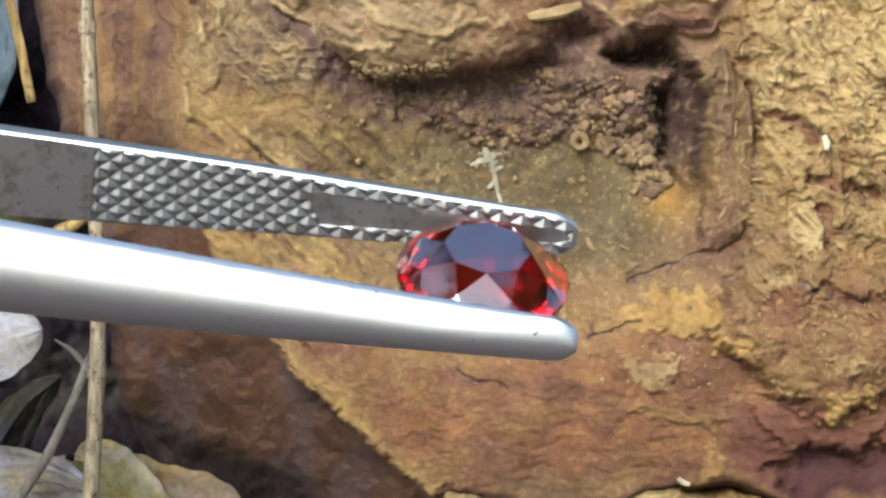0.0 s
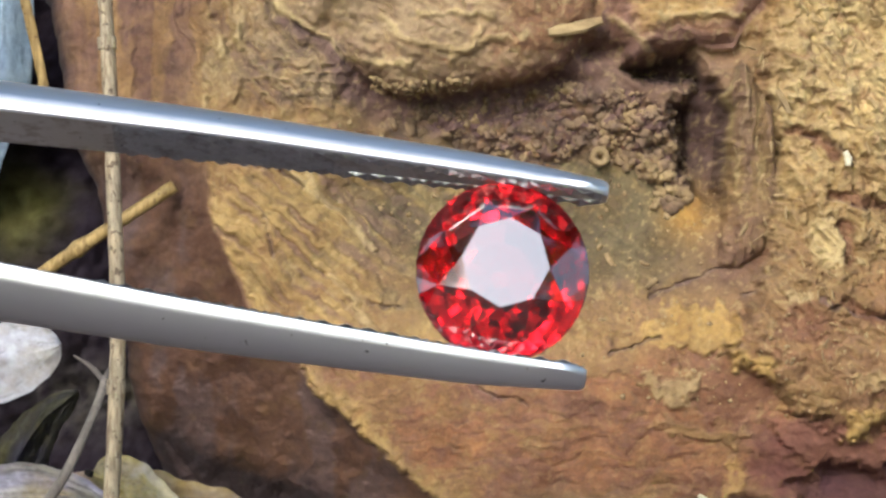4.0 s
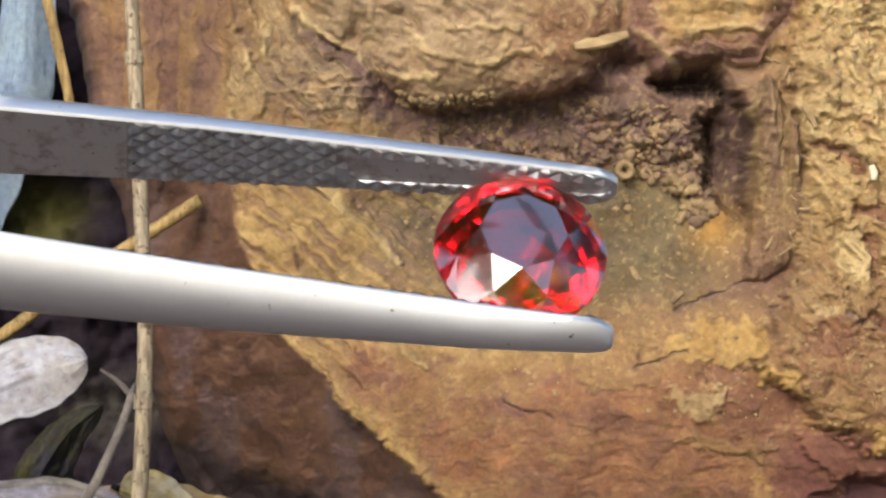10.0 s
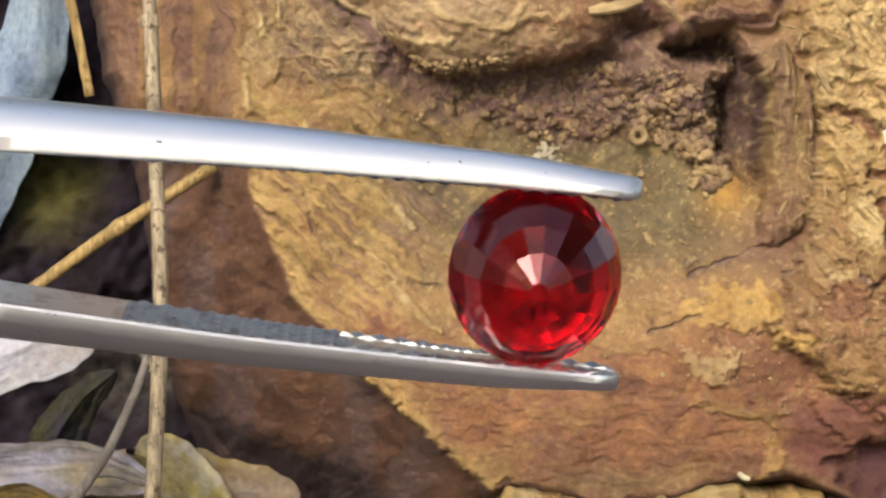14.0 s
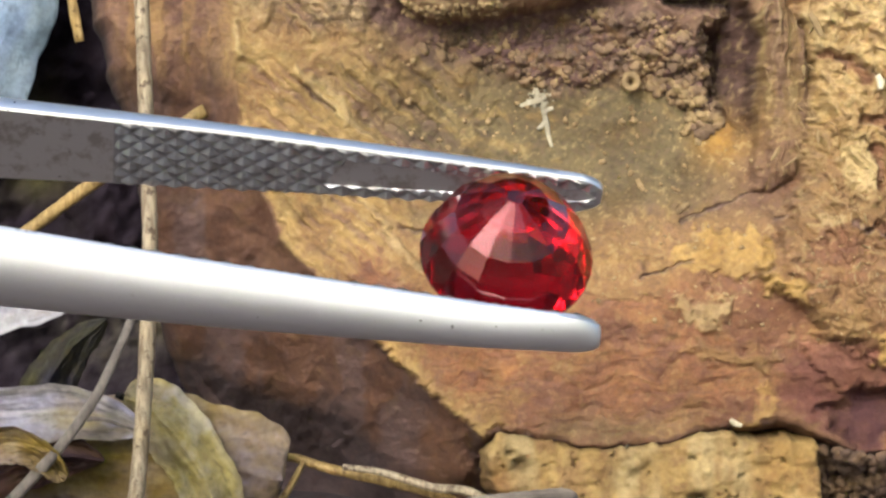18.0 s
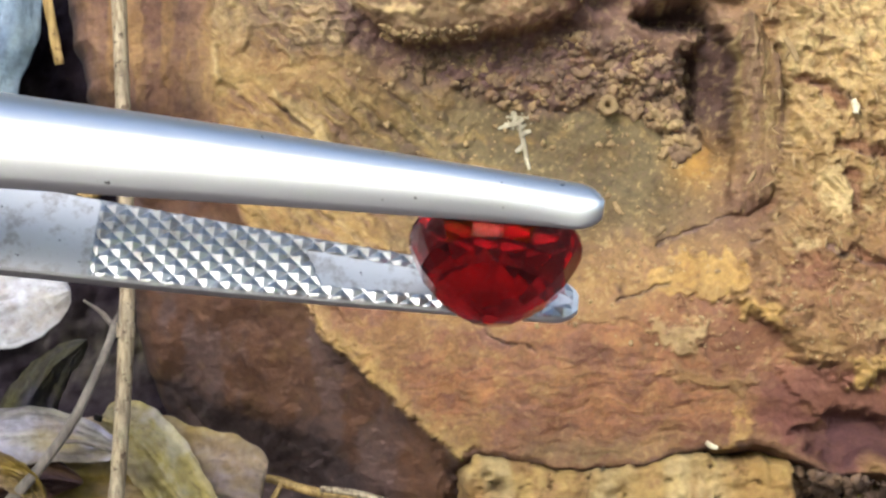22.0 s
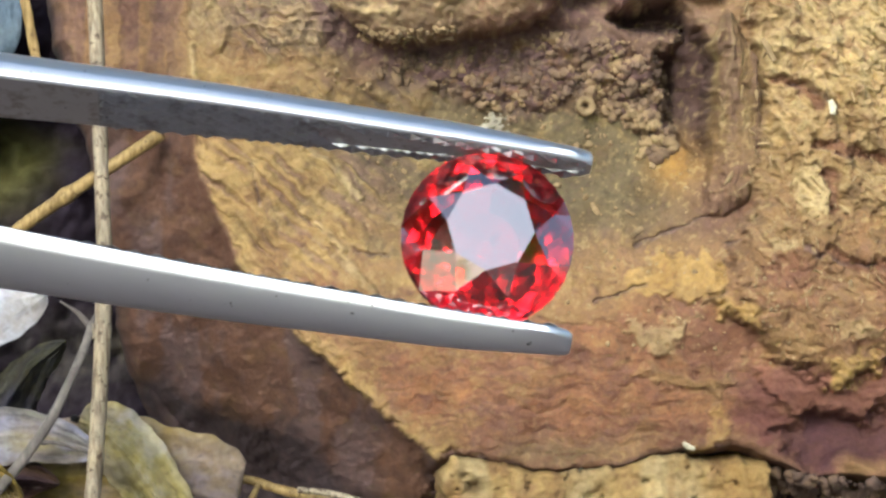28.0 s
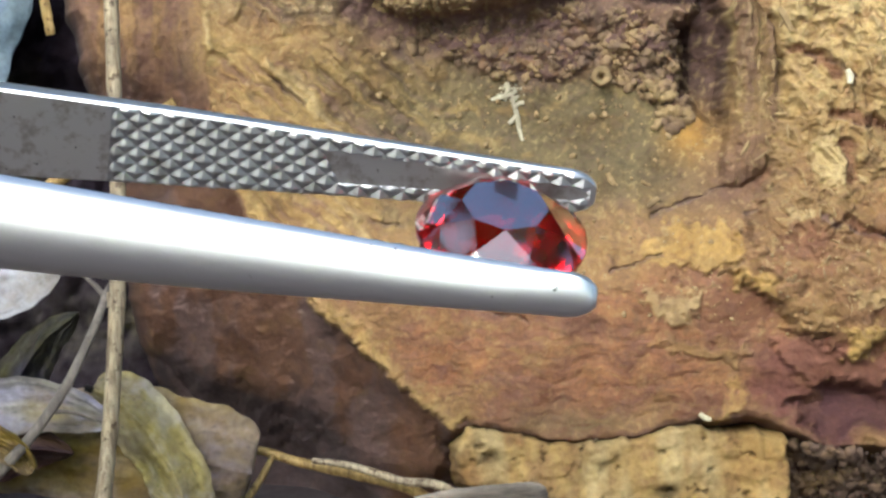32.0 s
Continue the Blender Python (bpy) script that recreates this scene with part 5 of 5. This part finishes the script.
    relief = relief * (1 - slot) - (0.05 + 0.42 * np.sqrt(1 - across ** 2)) * slot
    rim = step(0.5, 0.475, np.abs(s))[None, :] * np.ones_like(X)
    ends = step(-16.2, -16.05, X)
    relief = relief * ends - 0.03 * (1 - rim)
    Y = np.interp(jx, xs, inner)[:, None] - relief - 0.02
    Q = np.stack([X, Y * side, Z], -1)
    jme = grid_mesh("jaw", Q * 0.001, flip=side > 0)
    jme.polygons.foreach_set("use_smooth", np.zeros(len(jme.polygons), bool))
    jme.materials.append(JAW)
    jaw = new("jaw", jme)
    jaw.parent = arm
    tagged(jaw, "cross-knurled steel jaw with a smooth slot")
    return arm


def build_tweezers():
    t = empty("tweezers", Matrix())
    for side, tip in ((1, 4.35), (-1, 4.3)):
        steel_arm(t, side, tip)
    bm = bmesh.new()
    bmesh.ops.create_cube(bm, size=1.0, matrix=Matrix.Translation((-0.111, 0, 0)) @ Matrix.Diagonal((0.006, 0.0022, 0.0058, 1)))
    bmesh.ops.bevel(bm, geom=list(bm.edges), offset=0.0006, segments=3, affect="EDGES")
    part("joint", bm, STEEL, t)
    return tagged(t, "satin steel gem tweezers with knurled slotted jaws", "tweezers")


# ---- gemstone ----


def build_gem():
    """A rounded cushion stone: table, brilliant crown, girdle and stepped pavilion."""
    def ring(n, r, z, turn):
        out = []
        for i in range(n):
            a = 2 * math.pi * (i + turn) / n + 0.40
            out.append((0.00041 + 0.00358 * r * math.cos(a), 0.00381 * r * math.sin(a), z * 0.001))
        return out
    rt, zt, zg = 0.505, 1.42, 0.09
    slope = (zt - zg) / (1.0 - rt)
    rm = 0.79
    zm = zt - (rm * math.cos(math.pi / 8) - rt) * slope
    n, g = 16, 32
    T, Mi = ring(8, rt, zt, 0.5), ring(8, rm, zm, 0.0)
    G, H = ring(g, 1.0, zg, 0.0), ring(g, 1.0, -zg, 0.0)
    K = [ring(n, r, z, 0.0) for r, z in ((0.94, -0.66), (0.835, -1.42), (0.655, -2.22), (0.40, -2.95), (0.10, -3.45))]
    crown, girdle, pavilion = [], [], []
    for i in range(8):
        j = (i + 1) % 8
        crown += [(T[i - 1], Mi[i], T[i]), (T[i], Mi[i], G[4 * i + 2], Mi[j])]
        crown += [(Mi[i], G[(4 * i + q) % g], G[(4 * i + q + 1) % g]) for q in (-2, -1, 0, 1)]
    for i in range(n):
        j = (i + 1) % n
        girdle += [(G[q], H[q], H[(q + 1) % g], G[(q + 1) % g]) for q in (2 * i, 2 * i + 1)]
        pavilion.append((H[2 * i], K[0][i], H[2 * i + 1]))
        pavilion.append((H[2 * i + 1], K[0][i], K[0][j]))
        pavilion.append((H[2 * i + 1], K[0][j], H[(2 * i + 2) % g]))
        for A, B in zip(K[:-1], K[1:]):
            pavilion.append((A[i], B[i], B[j], A[j]))
    pavilion.append(K[-1][::-1])
    root = empty("gemstone", Matrix())
    for name, faces, label in (("table", [T], "large flat top facet"), ("crown", crown, "ring of star and kite facets"), ("girdle", girdle, ""), ("pavilion", pavilion, "deep stepped lower facets")):
        bm = bmesh.new()
        for f in faces:
            bm.faces.new([bm.verts.new(p) for p in f])
        bmesh.ops.remove_doubles(bm, verts=bm.verts, dist=1e-7)
        for f in bm.faces:
            if f.calc_center_median().dot(f.normal) < 0:
                f.normal_flip()
        part(name, bm, {"table": GEM_TOP, "crown": GEM_CROWN}.get(name, GEM_BELOW), root, label)
    return tagged(root, "faceted red cushion-cut gemstone held in tweezers", "gemstone")


tweezers = build_tweezers()
gemstone = build_gem()

GRIP_ROWS = [
    (0, 3.304, -2.817, 35.25, 57.0, 7.10),
    (0.5, 3.922, -1.674, 35.34, 68.2, 6.40),
    (1, 3.931, -1.491, 35.32, 70.3, 5.70),
    (1.5, 3.971, -1.716, 35.26, 59.1, 6.57),
    (2, 3.580, -2.434, 35.16, 47.8, 7.43),
    (2.5, 3.410, -1.792, 35.00, 35.8, 7.57),
    (4.5, 2.991, -1.782, 34.81, 11.7, 8.44),
    (5, 3.111, -1.237, 34.82, 5.8, 8.68),
    (5.5, 2.702, -1.218, 34.78, 2.7, 8.72),
    (6, 2.388, -1.139, 34.74, -3.2, 8.85),
    (6.5, 2.455, -0.738, 34.69, -6.3, 8.99),
    (7, 2.431, -0.340, 34.72, -14.4, 9.23),
    (7.5, 2.488, -0.520, 34.79, -14.2, 8.80),
    (8, 2.796, 0.030, 34.93, -7.4, 8.27),
    (8.5, 2.796, 0.039, 34.98, 4.8, 7.98),
    (9, 2.474, -0.704, 34.98, 7.9, 7.59),
    (9.5, 2.382, -0.813, 34.92, 15.8, 6.65),
    (10, 2.382, -0.235, 34.85, 38.2, 5.60),
    (10.5, 2.193, -0.375, 34.81, 55.7, 4.95),
    (11, 2.159, 0.920, 34.83, 73.7, 4.30),
    (11.5, 2.253, 0.575, 34.88, 93.0, 4.37),
    (12, 1.674, -0.117, 34.98, 106.7, 4.55),
    (12.5, 1.470, -1.587, 35.04, 126.6, 5.06),
    (13, 1.397, -2.592, 35.02, 138.7, 5.66),
    (13.5, 1.910, -2.587, 35.07, 152.3, 5.91),
    (14, 2.219, -3.093, 35.15, 168.9, 6.16),
    (14.5, 2.313, -3.709, 35.08, 179.4, 6.15),
    (16.5, 1.924, -4.679, 34.81, 228.7, 6.11),
    (17, 2.046, -4.930, 34.59, 227.5, 6.11),
    (17.5, 1.908, -5.290, 34.51, 227.0, 6.03),
    (18, 1.525, -5.139, 34.50, 222.1, 5.96),
    (18.5, 1.680, -4.502, 34.66, 219.0, 5.91),
    (19, 1.502, -4.224, 34.78, 210.0, 5.86),
    (19.5, 1.799, -4.114, 34.89, 203.4, 5.71),
    (20, 1.861, -4.275, 35.01, 186.7, 5.57),
    (20.5, 2.111, -3.853, 35.10, 171.0, 5.65),
    (21, 2.462, -3.352, 35.20, 158.9, 5.72),
    (21.5, 2.191, -2.942, 35.21, 139.3, 6.33),
    (22, 2.297, -3.601, 35.21, 120.6, 6.85),
    (22.5, 2.537, -3.074, 35.22, 100.0, 6.99),
    (23, 2.595, -2.685, 35.23, 70.2, 7.04),
    (23.5, 2.633, -2.958, 35.28, 54.1, 7.47),
    (24, 2.714, -3.339, 35.26, 35.7, 8.00),
    (24.5, 2.617, -3.378, 35.22, 25.0, 8.18),
    (25, 2.690, -3.518, 35.24, 13.7, 8.46),
    (25.5, 2.677, -3.868, 35.30, 5.4, 8.39),
    (27.5, 3.034, -3.363, 35.35, 11.7, 8.10),
    (28, 3.181, -3.236, 35.23, 21.5, 8.02),
    (28.5, 2.939, -4.109, 35.06, 9.1, 8.67),
    (29, 2.832, -3.861, 34.90, 2.3, 9.31),
    (29.5, 2.816, -4.073, 34.82, -6.0, 9.26),
    (30, 2.961, -4.106, 34.73, -7.3, 9.30),
    (30.5, 3.239, -3.631, 34.64, 4.3, 8.79),
    (31, 3.198, -3.873, 34.48, 14.7, 8.27),
    (31.5, 2.974, -4.930, 34.48, 35.5, 7.36),
    (32, 2.943, -4.622, 34.57, 56.7, 6.56),
]


def grip_pose(u, v, d, theta, slope):
    ca, sa, cp, sp = math.cos(radians(slope)), math.sin(radians(slope)), math.cos(GRIP_PSI), math.sin(GRIP_PSI)
    e = Vector((ca * cp, -sa * cp, -sp))
    n = Vector((sa, ca, 0))
    z = e.cross(n).normalized()
    n = z.cross(e).normalized()
    th = radians(theta)
    y2, z2 = n * math.cos(th) - z * math.sin(th), z * math.cos(th) + n * math.sin(th)
    m = Matrix((e, y2, z2)).transposed().to_4x4()
    return Matrix.Translation(world(u, v, d)) @ TURN @ m


def motions():
    rows = [(t, grip_pose(u, v, d, th, slope)) for t, u, v, d, th, slope in GRIP_ROWS]
    walk(tweezers, rows)
    walk(gemstone, rows)


motions()
